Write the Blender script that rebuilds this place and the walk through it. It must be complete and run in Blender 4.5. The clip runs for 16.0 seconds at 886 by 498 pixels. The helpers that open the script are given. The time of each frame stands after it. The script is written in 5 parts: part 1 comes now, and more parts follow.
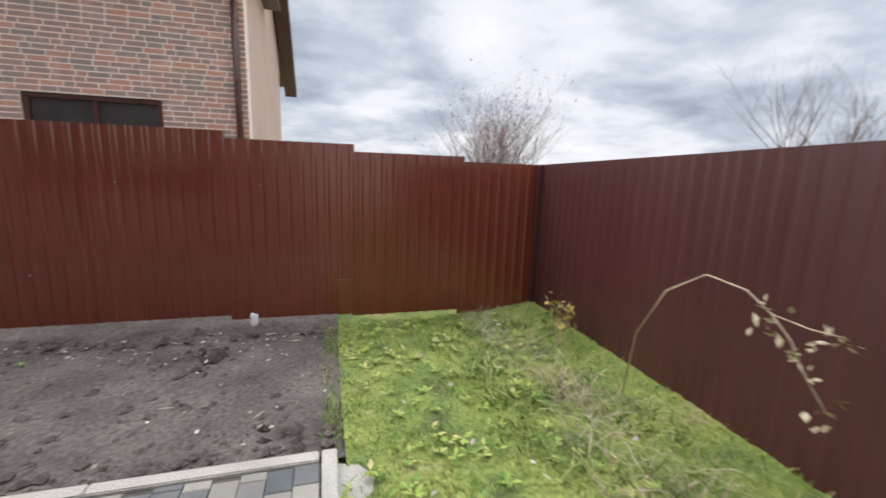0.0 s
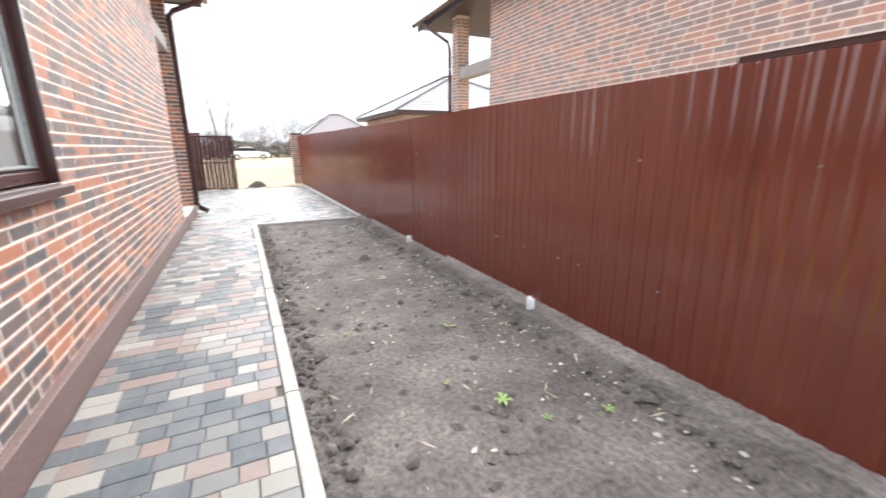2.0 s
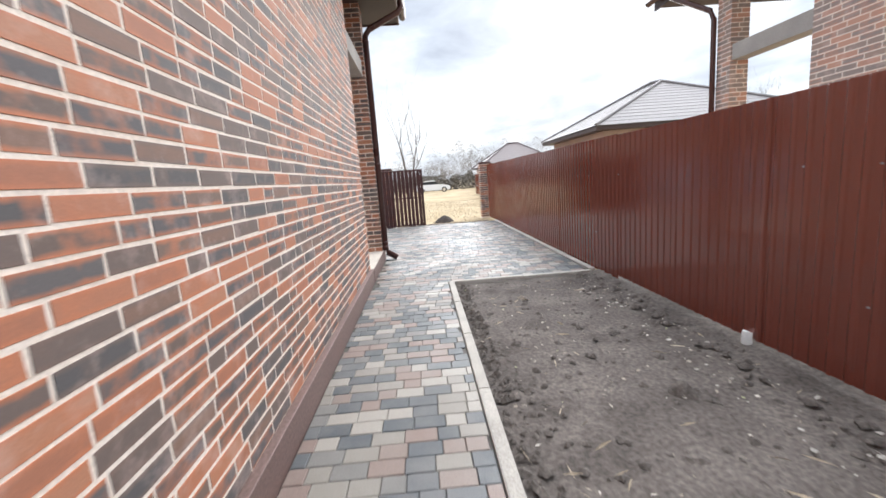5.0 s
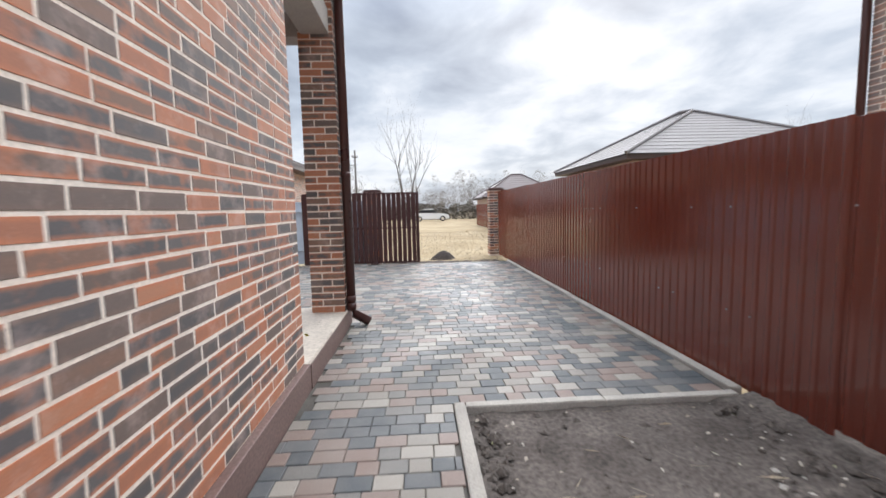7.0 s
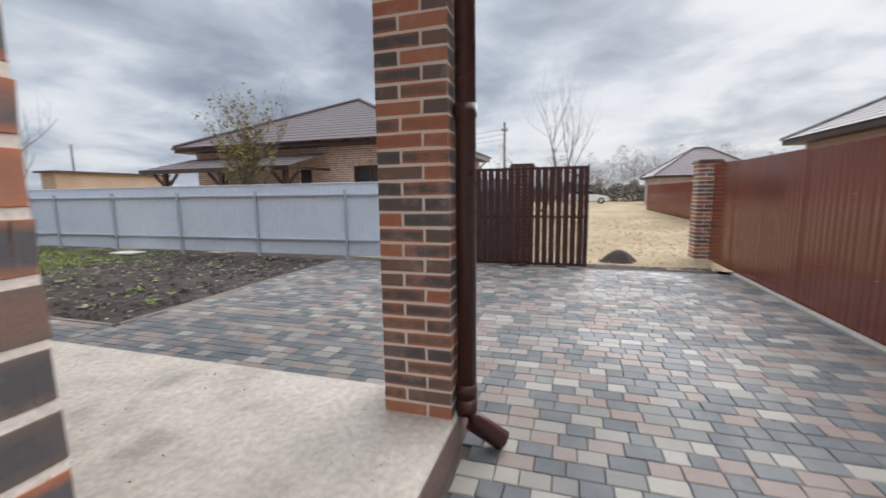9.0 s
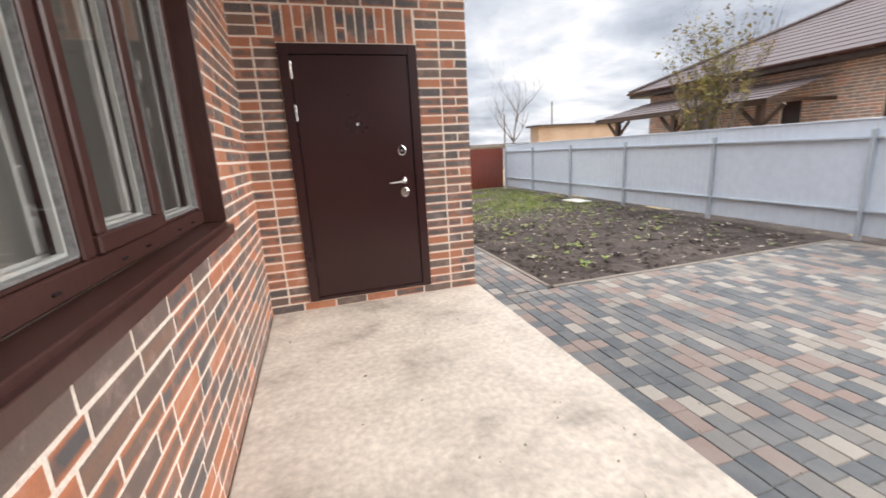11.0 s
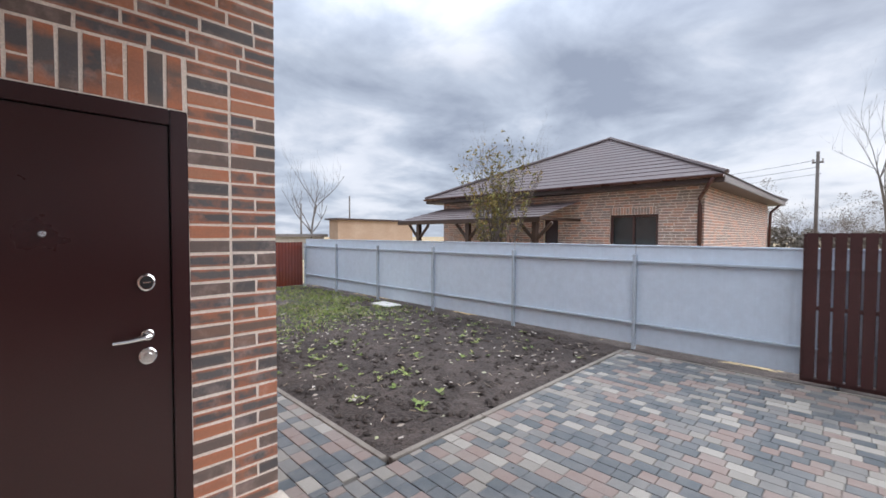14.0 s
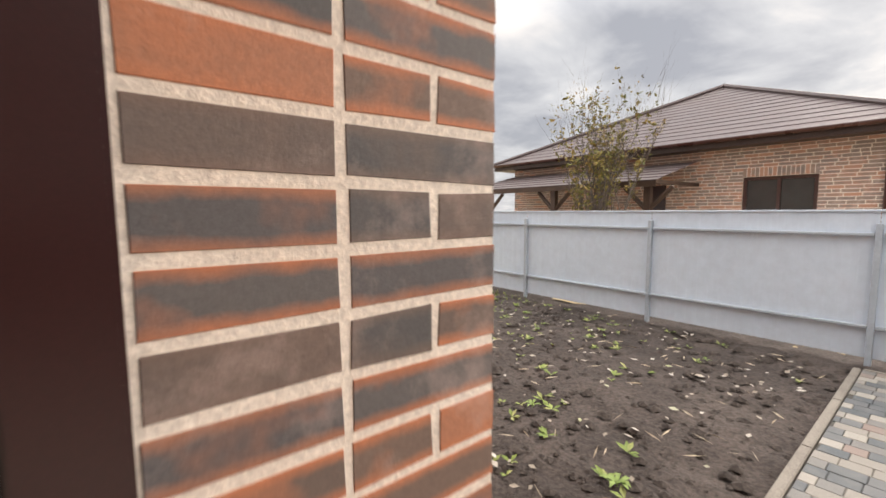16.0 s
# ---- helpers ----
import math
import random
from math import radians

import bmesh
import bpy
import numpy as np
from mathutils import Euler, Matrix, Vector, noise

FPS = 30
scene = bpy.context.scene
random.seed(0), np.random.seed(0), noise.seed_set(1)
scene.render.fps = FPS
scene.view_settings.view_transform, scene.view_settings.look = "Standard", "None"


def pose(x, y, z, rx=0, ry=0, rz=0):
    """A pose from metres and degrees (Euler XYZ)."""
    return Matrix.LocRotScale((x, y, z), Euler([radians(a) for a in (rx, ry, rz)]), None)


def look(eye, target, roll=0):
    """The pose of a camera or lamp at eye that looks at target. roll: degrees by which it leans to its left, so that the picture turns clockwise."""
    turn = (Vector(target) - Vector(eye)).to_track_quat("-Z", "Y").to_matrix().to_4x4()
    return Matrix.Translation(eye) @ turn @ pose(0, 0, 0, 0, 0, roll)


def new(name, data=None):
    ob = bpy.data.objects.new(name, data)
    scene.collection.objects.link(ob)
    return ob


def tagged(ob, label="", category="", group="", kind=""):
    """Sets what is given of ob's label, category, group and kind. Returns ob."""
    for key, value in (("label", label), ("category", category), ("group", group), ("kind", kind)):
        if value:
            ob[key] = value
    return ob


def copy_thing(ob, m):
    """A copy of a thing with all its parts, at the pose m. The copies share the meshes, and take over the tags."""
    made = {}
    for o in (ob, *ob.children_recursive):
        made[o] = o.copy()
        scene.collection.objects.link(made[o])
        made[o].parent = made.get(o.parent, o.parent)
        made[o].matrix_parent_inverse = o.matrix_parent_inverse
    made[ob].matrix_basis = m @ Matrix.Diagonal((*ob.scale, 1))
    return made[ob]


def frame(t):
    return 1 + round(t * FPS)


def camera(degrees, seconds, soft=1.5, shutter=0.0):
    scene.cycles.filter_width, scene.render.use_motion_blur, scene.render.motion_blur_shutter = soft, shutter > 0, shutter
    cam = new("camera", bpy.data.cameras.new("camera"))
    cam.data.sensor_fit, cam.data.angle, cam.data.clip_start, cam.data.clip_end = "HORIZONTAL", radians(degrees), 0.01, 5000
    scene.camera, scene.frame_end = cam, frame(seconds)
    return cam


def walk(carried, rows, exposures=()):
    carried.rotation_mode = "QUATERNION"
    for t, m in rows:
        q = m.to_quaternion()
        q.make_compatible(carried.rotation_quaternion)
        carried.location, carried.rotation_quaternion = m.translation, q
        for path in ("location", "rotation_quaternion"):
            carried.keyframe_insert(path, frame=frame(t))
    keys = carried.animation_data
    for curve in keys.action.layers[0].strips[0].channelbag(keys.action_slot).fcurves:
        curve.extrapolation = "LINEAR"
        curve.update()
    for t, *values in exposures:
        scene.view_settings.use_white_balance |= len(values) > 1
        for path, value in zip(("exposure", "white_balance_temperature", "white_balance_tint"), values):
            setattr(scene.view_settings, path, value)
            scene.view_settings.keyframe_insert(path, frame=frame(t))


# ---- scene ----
cam = camera(94.0, 16.0, soft=1.6, shutter=0.3)
PATH = [
    (0, (-0.106, 0.376, 1.426), (0.437, 2.265, 1.059), 1.9),
    (0.5, (-0.203, 0.91, 1.397), (-0.097, 2.862, 0.972), 3.4),
    (1, (-0.391, 1.481, 1.376), (-0.995, 3.344, 0.969), 4.4),
    (1.5, (-0.645, 1.877, 1.382), (-1.974, 3.319, 0.988), 3.4),
    (2, (-0.853, 2.188, 1.352), (-2.602, 3.028, 0.868), -0.5),
    (2.5, (-0.94, 2.227, 1.373), (-2.823, 2.671, 0.865), -4.4),
    (3, (-1.199, 2.207, 1.318), (-3.114, 2.543, 0.849), -4.9),
    (3.5, (-1.634, 2.209, 1.355), (-3.526, 2.675, 0.903), -3.0),
    (4, (-2.278, 2.158, 1.357), (-4.22, 2.369, 0.93), -4.8),
    (4.2, (-2.544, 2.091, 1.329), (-4.503, 2.19, 0.94), -5.5),
    (6.3, (-5.343, 1.992, 1.354), (-7.328, 2.142, 1.158), -2.5),
    (6.5, (-5.636, 2.028, 1.327), (-7.624, 2.174, 1.163), -2.4),
    (7, (-6.333, 2.084, 1.287), (-8.321, 2.192, 1.099), -1.4),
    (7.5, (-7.032, 2.042, 1.305), (-9.019, 2.016, 1.076), -1.9),
    (8, (-7.772, 1.996, 1.289), (-9.746, 1.91, 0.98), -2.6),
    (8.5, (-8.449, 1.926, 1.295), (-10.408, 1.638, 1.015), -2.2),
    (9, (-9.032, 1.77, 1.318), (-10.926, 1.186, 1.049), -0.8),
    (9.5, (-9.406, 1.651, 1.287), (-11.072, 0.572, 1.034), -0.4),
    (10, (-9.614, 1.26, 1.321), (-10.922, -0.185, 0.874), -1.5),
    (12.3, (-9.83, 0.7, 1.557), (-9.832, -1.277, 1.252), -0.1),
    (12.5, (-9.782, 0.596, 1.561), (-10.044, -1.369, 1.295), -0.5),
    (13, (-9.805, 0.275, 1.691), (-10.803, -1.446, 1.484), 1.2),
    (13.5, (-10.002, 0.017, 1.711), (-11.391, -1.418, 1.6), 1.7),
    (14, (-10.15, -0.263, 1.701), (-11.553, -1.687, 1.634), 0.2),
    (14.5, (-10.263, -0.738, 1.628), (-11.552, -2.264, 1.537), -1.0),
    (15, (-10.409, -1.256, 1.530), (-11.600, -2.858, 1.408), -1.7),
    (15.5, (-10.572, -1.780, 1.543), (-11.756, -3.386, 1.401), -1.7),
    (16, (-10.691, -2.203, 1.569), (-11.935, -3.759, 1.386), -0.3),
]
walk(cam, [(t, look(eye, target, roll)) for t, eye, target, roll in PATH],
     exposures=[(0.0, 0.15, 6300, 12), (0.5, 0.45, 6550, 18), (1.0, 1.05, 6250, 12), (1.5, 1.25, 6200, 11), (2.5, 0.88, 6100, 10), (3.0, 0.78, 6100, 10), (4.2, 0.7, 6150, 10),
                (6.3, 0.2, 6100, 11), (8.0, 0.05, 6200, 11), (9.0, -0.15, 6200, 11), (9.6, -0.15, 6150, 11), (10.0, 0.2, 6950, 14),
                (12.3, 0.5, 6150, 12), (12.7, 0.52, 6150, 12), (13.3, 0.45, 6300, 12), (14.0, 0.05, 6000, 13), (14.5, 0.04, 6000, 13), (15.0, 0.42, 6700, 13), (15.6, 0.5, 7100, 13), (16.0, 0.35, 7200, 14)])

# ---- world and sun ----
world = bpy.data.worlds.new("overcast")
scene.world = world
world.use_nodes = True
wn, wl = world.node_tree.nodes, world.node_tree.links
wn.clear()


def wnode(kind, **kw):
    n = wn.new(kind)
    for k, v in kw.items():
        n.inputs[k].default_value = v
    return n


w_out, w_bg = wn.new("ShaderNodeOutputWorld"), wn.new("ShaderNodeBackground")
w_sky = wn.new("ShaderNodeTexSky")
w_sky.sky_type, w_sky.sun_disc = "NISHITA", False
w_sky.sun_elevation, w_sky.sun_rotation, w_sky.dust_density = radians(31), radians(-68), 2.0
w_co = wn.new("ShaderNodeTexCoord")
w_map = wn.new("ShaderNodeMapping")
w_map.inputs["Scale"].default_value = (1.0, 1.0, 1.0)
w_map.inputs["Location"].default_value = (0.3, 0.9, 0.2)
w_big = wnode("ShaderNodeTexNoise", Scale=0.75, Detail=4.0, Roughness=0.5, Distortion=0.2)
w_fine = wnode("ShaderNodeTexNoise", Scale=2.3, Detail=7.0, Roughness=0.55, Distortion=0.25)
w_sum = wn.new("ShaderNodeMixRGB")
w_sum.inputs["Fac"].default_value = 0.38
w_ramp = wn.new("ShaderNodeValToRGB")
cr = w_ramp.color_ramp
cr.elements[0].position, cr.elements[0].color = 0.37, (0.36, 0.40, 0.47, 1)
cr.elements[1].position, cr.elements[1].color = 0.64, (1.0, 1.0, 1.0, 1)
cr.elements.new(0.47).color = (0.60, 0.65, 0.71, 1)
cr.elements.new(0.54).color = (0.86, 0.88, 0.90, 1)
# an overcast sky is about three times as bright overhead as at the horizon
w_sep = wn.new("ShaderNodeSeparateXYZ")
w_up = wn.new("ShaderNodeMapRange")
w_up.inputs["From Min"].default_value, w_up.inputs["From Max"].default_value = 0.38, 1.0
w_up.inputs["To Min"].default_value, w_up.inputs["To Max"].default_value = 8.6, 33.0
w_gain = wn.new("ShaderNodeVectorMath")
w_gain.operation = "SCALE"
w_mix = wn.new("ShaderNodeMixRGB")
w_mix.inputs["Fac"].default_value = 0.93
w_den = wn.new("ShaderNodeMath")
w_den.operation, w_den.inputs[1].default_value = "ADD", 0.22
w_abs = wn.new("ShaderNodeMath")
w_abs.operation = "ABSOLUTE"
w_inv = wn.new("ShaderNodeMath")
w_inv.operation, w_inv.inputs[0].default_value = "DIVIDE", 1.0
w_flat = wn.new("ShaderNodeVectorMath")
w_flat.operation = "SCALE"
wl.new(w_sep.outputs["Z"], w_abs.inputs[0])
wl.new(w_abs.outputs["Value"], w_den.inputs[0])
wl.new(w_den.outputs["Value"], w_inv.inputs[1])
wl.new(w_co.outputs["Generated"], w_flat.inputs[0])
wl.new(w_inv.outputs["Value"], w_flat.inputs["Scale"])
wl.new(w_flat.outputs["Vector"], w_map.inputs["Vector"])
wl.new(w_map.outputs["Vector"], w_big.inputs["Vector"])
wl.new(w_map.outputs["Vector"], w_fine.inputs["Vector"])
wl.new(w_big.outputs["Fac"], w_sum.inputs["Color1"])
wl.new(w_fine.outputs["Fac"], w_sum.inputs["Color2"])
wl.new(w_sum.outputs["Color"], w_ramp.inputs["Fac"])
wl.new(w_co.outputs["Generated"], w_sep.inputs["Vector"])
wl.new(w_sep.outputs["Z"], w_up.inputs["Value"])
wl.new(w_ramp.outputs["Color"], w_gain.inputs[0])
wl.new(w_up.outputs["Result"], w_gain.inputs["Scale"])
wl.new(w_sky.outputs["Color"], w_mix.inputs["Color1"])
wl.new(w_gain.outputs["Vector"], w_mix.inputs["Color2"])
wl.new(w_mix.outputs["Color"], w_bg.inputs["Color"])
w_bg.inputs["Strength"].default_value = 0.11
wl.new(w_bg.outputs["Background"], w_out.inputs["Surface"])

sun = new("sun", bpy.data.lights.new("sun", "SUN"))
sun.data.energy, sun.data.angle, sun.data.color = 2.6, radians(55), (1.0, 0.96, 0.91)
sun.matrix_world = look((-7.0, 2.8, 4.6), (0, 0, 0))

# added fill lamp in an assumed, unseen opening, brightening the rooms seen through the windows
back_light = new("room_fill", bpy.data.lights.new("room_fill", "AREA"))
back_light.data.shape, back_light.data.size, back_light.data.size_y = "RECTANGLE", 4.2, 2.0
back_light.data.energy, back_light.data.color = 36, (0.95, 0.98, 1.0)
back_light.matrix_world = look((-1.1, -1.75, 1.6), (-3.0, -1.75, 1.6))


# ---- materials ----
def shader(name):
    m = bpy.data.materials.new(name)
    m.use_nodes = True
    nt = m.node_tree
    return m, nt.nodes, nt.links, nt.nodes["Principled BSDF"]


def noise_fac(nodes, links, scale, detail=4.0, stretch=(1, 1, 1), rough=0.55):
    geo = nodes.new("ShaderNodeNewGeometry")
    mp = nodes.new("ShaderNodeMapping")
    mp.inputs["Scale"].default_value = stretch
    tex = nodes.new("ShaderNodeTexNoise")
    tex.inputs["Scale"].default_value, tex.inputs["Detail"].default_value, tex.inputs["Roughness"].default_value = scale, detail, rough
    links.new(geo.outputs["Position"], mp.inputs["Vector"])
    links.new(mp.outputs["Vector"], tex.inputs["Vector"])
    return tex.outputs["Fac"]


def ramped(nodes, links, fac, stops, step=False):
    r = nodes.new("ShaderNodeValToRGB")
    els = r.color_ramp.elements
    els[0].position, els[0].color = stops[0][0], (*stops[0][1], 1)
    els[1].position, els[1].color = stops[-1][0], (*stops[-1][1], 1)
    for p, c in stops[1:-1]:
        els.new(p).color = (*c, 1)
    if step:
        r.color_ramp.interpolation = "CONSTANT"
    links.new(fac, r.inputs["Fac"])
    return r.outputs["Color"]


def mixed(nodes, links, fac, a, b, mode="MIX"):
    n = nodes.new("ShaderNodeMixRGB")
    n.blend_type = mode
    for sock, v in ((n.inputs["Fac"], fac), (n.inputs["Color1"], a), (n.inputs["Color2"], b)):
        if isinstance(v, (int, float)):
            sock.default_value = v
        elif isinstance(v, tuple):
            sock.default_value = (*v, 1)
        else:
            links.new(v, sock)
    return n.outputs["Color"]


def bumped(nodes, links, b, fac, strength, dist):
    n = nodes.new("ShaderNodeBump")
    n.inputs["Strength"].default_value, n.inputs["Distance"].default_value = strength, dist
    links.new(fac, n.inputs["Height"])
    links.new(n.outputs["Normal"], b.inputs["Normal"])


def surf(name, stops, scale, fine, rough=0.7, metal=0.0, bump=0.3, dist=0.004, stretch=(1, 1, 1), spread=0.0, vary=0.35):
    """Broad stains by a ramp, fine grain multiplied over it, relief from the grain."""
    m, n, l, b = shader(name)
    broad = noise_fac(n, l, scale, 5.0, stretch)
    grain = noise_fac(n, l, fine, 6.0, stretch)
    col = ramped(n, l, broad, stops)
    g = ramped(n, l, grain, [(0.3, (1 - vary,) * 3), (0.7, (1 + vary * 0.6,) * 3)])
    col = mixed(n, l, 1.0, col, g, "MULTIPLY")
    l.new(col, b.inputs["Base Color"])
    b.inputs["Metallic"].default_value = metal
    r = ramped(n, l, broad, [(0.3, (max(0.03, rough - spread),) * 3), (0.7, (min(1, rough + spread),) * 3)])
    l.new(r, b.inputs["Roughness"])
    if bump:
        bumped(n, l, b, grain, bump, dist)
    return m


def pick(n, l, island):
    if island:
        return n.new("ShaderNodeNewGeometry").outputs["Random Per Island"]
    return n.new("ShaderNodeObjectInfo").outputs["Random"]


def brick_material(name, island, pale=0.0):
    """Flashed facing brick: each brick its own mix of burnt grey and orange, with the orange showing along the edges."""
    m, n, l, b = shader(name)
    rnd = pick(n, l, island)
    dark = ramped(n, l, rnd, [(0.0, (0.072, 0.075, 0.080)), (0.14, (0.10, 0.098, 0.10)), (0.28, (0.13, 0.10, 0.088)), (0.42, (0.082, 0.083, 0.09)),
                              (0.56, (0.20, 0.118, 0.085)), (0.66, (0.13, 0.095, 0.08)), (0.72, (0.36, 0.142, 0.078)), (0.80, (0.41, 0.165, 0.088)), (0.87, (0.16, 0.108, 0.085)),
                              (0.93, (0.43, 0.19, 0.105))], step=True)
    edge = ramped(n, l, rnd, [(0.0, (0.14, 0.105, 0.09)), (0.10, (0.44, 0.155, 0.072)), (0.30, (0.16, 0.11, 0.09)), (0.42, (0.36, 0.145, 0.08)), (0.52, (0.16, 0.115, 0.095)), (0.62, (0.49, 0.172, 0.078))], step=True)
    uv = n.new("ShaderNodeUVMap")
    uv.uv_map = "piece"
    sep = n.new("ShaderNodeSeparateXYZ")
    l.new(uv.outputs["UV"], sep.inputs["Vector"])
    dv = n.new("ShaderNodeMath")
    dv.operation = "PINGPONG"
    dv.inputs[1].default_value = 0.5
    l.new(sep.outputs["Y"], dv.inputs[0])
    wob = noise_fac(n, l, 17.0, 4.0)
    add = n.new("ShaderNodeMath")
    add.operation = "MULTIPLY_ADD"
    add.inputs[1].default_value = 0.34
    l.new(wob, add.inputs[0])
    l.new(dv.outputs["Value"], add.inputs[2])
    mask = ramped(n, l, add.outputs["Value"], [(0.20, (1, 1, 1)), (0.43, (0, 0, 0))])
    col = mixed(n, l, mask, dark, edge)
    patch = noise_fac(n, l, 9.0, 3.0)
    col = mixed(n, l, ramped(n, l, patch, [(0.5, (0, 0, 0)), (0.68, (0.65, 0.65, 0.65))]), col, edge)
    grain = noise_fac(n, l, 160.0, 6.0, rough=0.7)
    col = mixed(n, l, 1.0, col, ramped(n, l, grain, [(0.3, (0.84, 0.84, 0.84)), (0.7, (1.16, 1.15, 1.13))]), "MULTIPLY")
    # lime smears left by the pointing; pale lays the same colour evenly all over
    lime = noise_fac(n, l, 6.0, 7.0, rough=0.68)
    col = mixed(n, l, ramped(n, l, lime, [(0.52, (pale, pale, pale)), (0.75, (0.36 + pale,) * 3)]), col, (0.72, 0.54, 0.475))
    l.new(col, b.inputs["Base Color"])
    b.inputs["Roughness"].default_value = 0.72
    bumped(n, l, b, mixed(n, l, 0.5, grain, noise_fac(n, l, 34.0, 4.0)), 0.45, 0.003)
    return m


def paver_material(name, island):
    m, n, l, b = shader(name)
    rnd = pick(n, l, island)
    base = ramped(n, l, rnd, [(0.0, (0.078, 0.090, 0.098)), (0.18, (0.115, 0.122, 0.126)), (0.30, (0.245, 0.225, 0.195)), (0.44, (0.225, 0.165, 0.14)),
                              (0.57, (0.165, 0.16, 0.15)), (0.68, (0.325, 0.30, 0.262)), (0.78, (0.09, 0.10, 0.108)), (0.90, (0.23, 0.18, 0.155))], step=True)
    cloud = noise_fac(n, l, 5.0, 5.0)
    col = mixed(n, l, ramped(n, l, cloud, [(0.4, (0, 0, 0)), (0.7, (0.24, 0.24, 0.24))]), base, (0.30, 0.28, 0.255))
    grain = noise_fac(n, l, 220.0, 5.0, rough=0.7)
    col = mixed(n, l, 1.0, col, ramped(n, l, grain, [(0.3, (0.72,) * 3), (0.7, (1.25,) * 3)]), "MULTIPLY")
    l.new(col, b.inputs["Base Color"])
    damp = noise_fac(n, l, 0.9, 4.0)
    l.new(ramped(n, l, damp, [(0.35, (0.42,) * 3), (0.65, (0.68,) * 3)]), b.inputs["Roughness"])
    bumped(n, l, b, grain, 0.4, 0.0025)
    return m


M_BRICK, M_BRICKS = brick_material("facing_brick", False, 0.05), brick_material("facing_bricks", True, 0.05)
# Light missing on the neighbour's wall is put into this colour; bungalow shares it.
M_BRICKS_PALE = brick_material("lightened_bricks", True, 0.30)
M_PAVER, M_PAVERS = paver_material("paver", False), paver_material("pavers", True)
M_MORTAR = surf("mortar", [(0.3, (0.80, 0.69, 0.59)), (0.7, (0.88, 0.80, 0.71))], 3.0, 120, 0.9, bump=0.5, vary=0.2)
M_PLINTH = surf("plinth_paint", [(0.3, (0.17, 0.108, 0.094)), (0.7, (0.22, 0.15, 0.132))], 2.0, 60, 0.6, spread=0.1, bump=0.3)
M_SLAB = surf("porch_concrete", [(0.30, (0.39, 0.345, 0.29)), (0.42, (0.56, 0.505, 0.435)), (0.55, (0.64, 0.58, 0.50)), (0.72, (0.70, 0.64, 0.56))], 3.2, 26, 0.7, spread=0.15, bump=0.3, vary=0.2)
M_CONC = surf("concrete", [(0.3, (0.36, 0.335, 0.30)), (0.7, (0.50, 0.47, 0.42))], 3.0, 90, 0.85, bump=0.4, vary=0.25)
M_KERB = surf("tan_kerb", [(0.3, (0.20, 0.175, 0.15)), (0.7, (0.29, 0.26, 0.22))], 3.0, 90, 0.85, bump=0.4, vary=0.25)
M_BEAM = surf("beam_concrete", [(0.3, (0.33, 0.31, 0.29)), (0.7, (0.43, 0.40, 0.37))], 2.0, 70, 0.85, bump=0.3, vary=0.2)
M_SAND = surf("joint_sand", [(0.3, (0.075, 0.07, 0.062)), (0.7, (0.13, 0.12, 0.105))], 4.0, 150, 0.95, bump=0.5)
M_SOIL = surf("soil_grey", [(0.28, (0.074, 0.061, 0.053)), (0.5, (0.122, 0.103, 0.091)), (0.72, (0.172, 0.147, 0.130))], 2.2, 34, 0.97, bump=0.9, dist=0.012, vary=0.5)
M_SOIL_D = surf("soil_dark", [(0.28, (0.04, 0.031, 0.027)), (0.5, (0.068, 0.053, 0.046)), (0.72, (0.105, 0.083, 0.071))], 1.4, 30, 0.97, bump=1.0, dist=0.02, vary=0.5)
M_CLOD_D = surf("clod_dark", [(0.3, (0.035, 0.027, 0.023)), (0.7, (0.085, 0.067, 0.057))], 20, 90, 0.97, bump=0.8, vary=0.4)
M_CLOD = surf("clod_grey", [(0.3, (0.068, 0.057, 0.049)), (0.7, (0.15, 0.128, 0.112))], 18, 90, 0.97, bump=0.8, vary=0.4)
M_STRAWY = surf("dry_field", [(0.3, (0.27, 0.20, 0.105)), (0.5, (0.36, 0.275, 0.155)), (0.7, (0.43, 0.34, 0.21))], 0.35, 9, 0.95, bump=0.6, dist=0.02, vary=0.3)
M_TURF = surf("turf", [(0.3, (0.09, 0.115, 0.04)), (0.45, (0.17, 0.235, 0.055)), (0.58, (0.25, 0.29, 0.07)), (0.7, (0.30, 0.29, 0.11))], 2.6, 40, 0.95, bump=0.9, dist=0.015, vary=0.5)
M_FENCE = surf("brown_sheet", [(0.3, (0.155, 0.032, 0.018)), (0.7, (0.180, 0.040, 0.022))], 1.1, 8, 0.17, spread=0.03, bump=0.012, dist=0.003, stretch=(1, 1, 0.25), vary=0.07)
# Matte finish; the house's shade on this fence is put into the darker colour.
M_FENCE_SHADED = surf("matte_shaded_sheet", [(0.3, (0.060, 0.018, 0.018)), (0.7, (0.072, 0.022, 0.021))], 1.1, 8, 0.4, spread=0.06, bump=0.02, dist=0.003, stretch=(1, 1, 0.25), vary=0.1)
M_FENCE.node_tree.nodes["Principled BSDF"].inputs["Specular IOR Level"].default_value = 0.9
M_GATE = surf("gate_paint", [(0.3, (0.050, 0.0165, 0.016)), (0.7, (0.064, 0.021, 0.020))], 3.0, 40, 0.4, spread=0.06, bump=0.05, vary=0.12)
M_GREY = surf("blue_grey_sheet", [(0.3, (0.61, 0.70, 0.80)), (0.7, (0.66, 0.75, 0.85))], 0.8, 9, 0.42, spread=0.06, bump=0.05, vary=0.06)
M_GREYPOST = surf("grey_post", [(0.3, (0.40, 0.46, 0.52)), (0.7, (0.47, 0.53, 0.59))], 2.0, 30, 0.5, bump=0.05, vary=0.1)
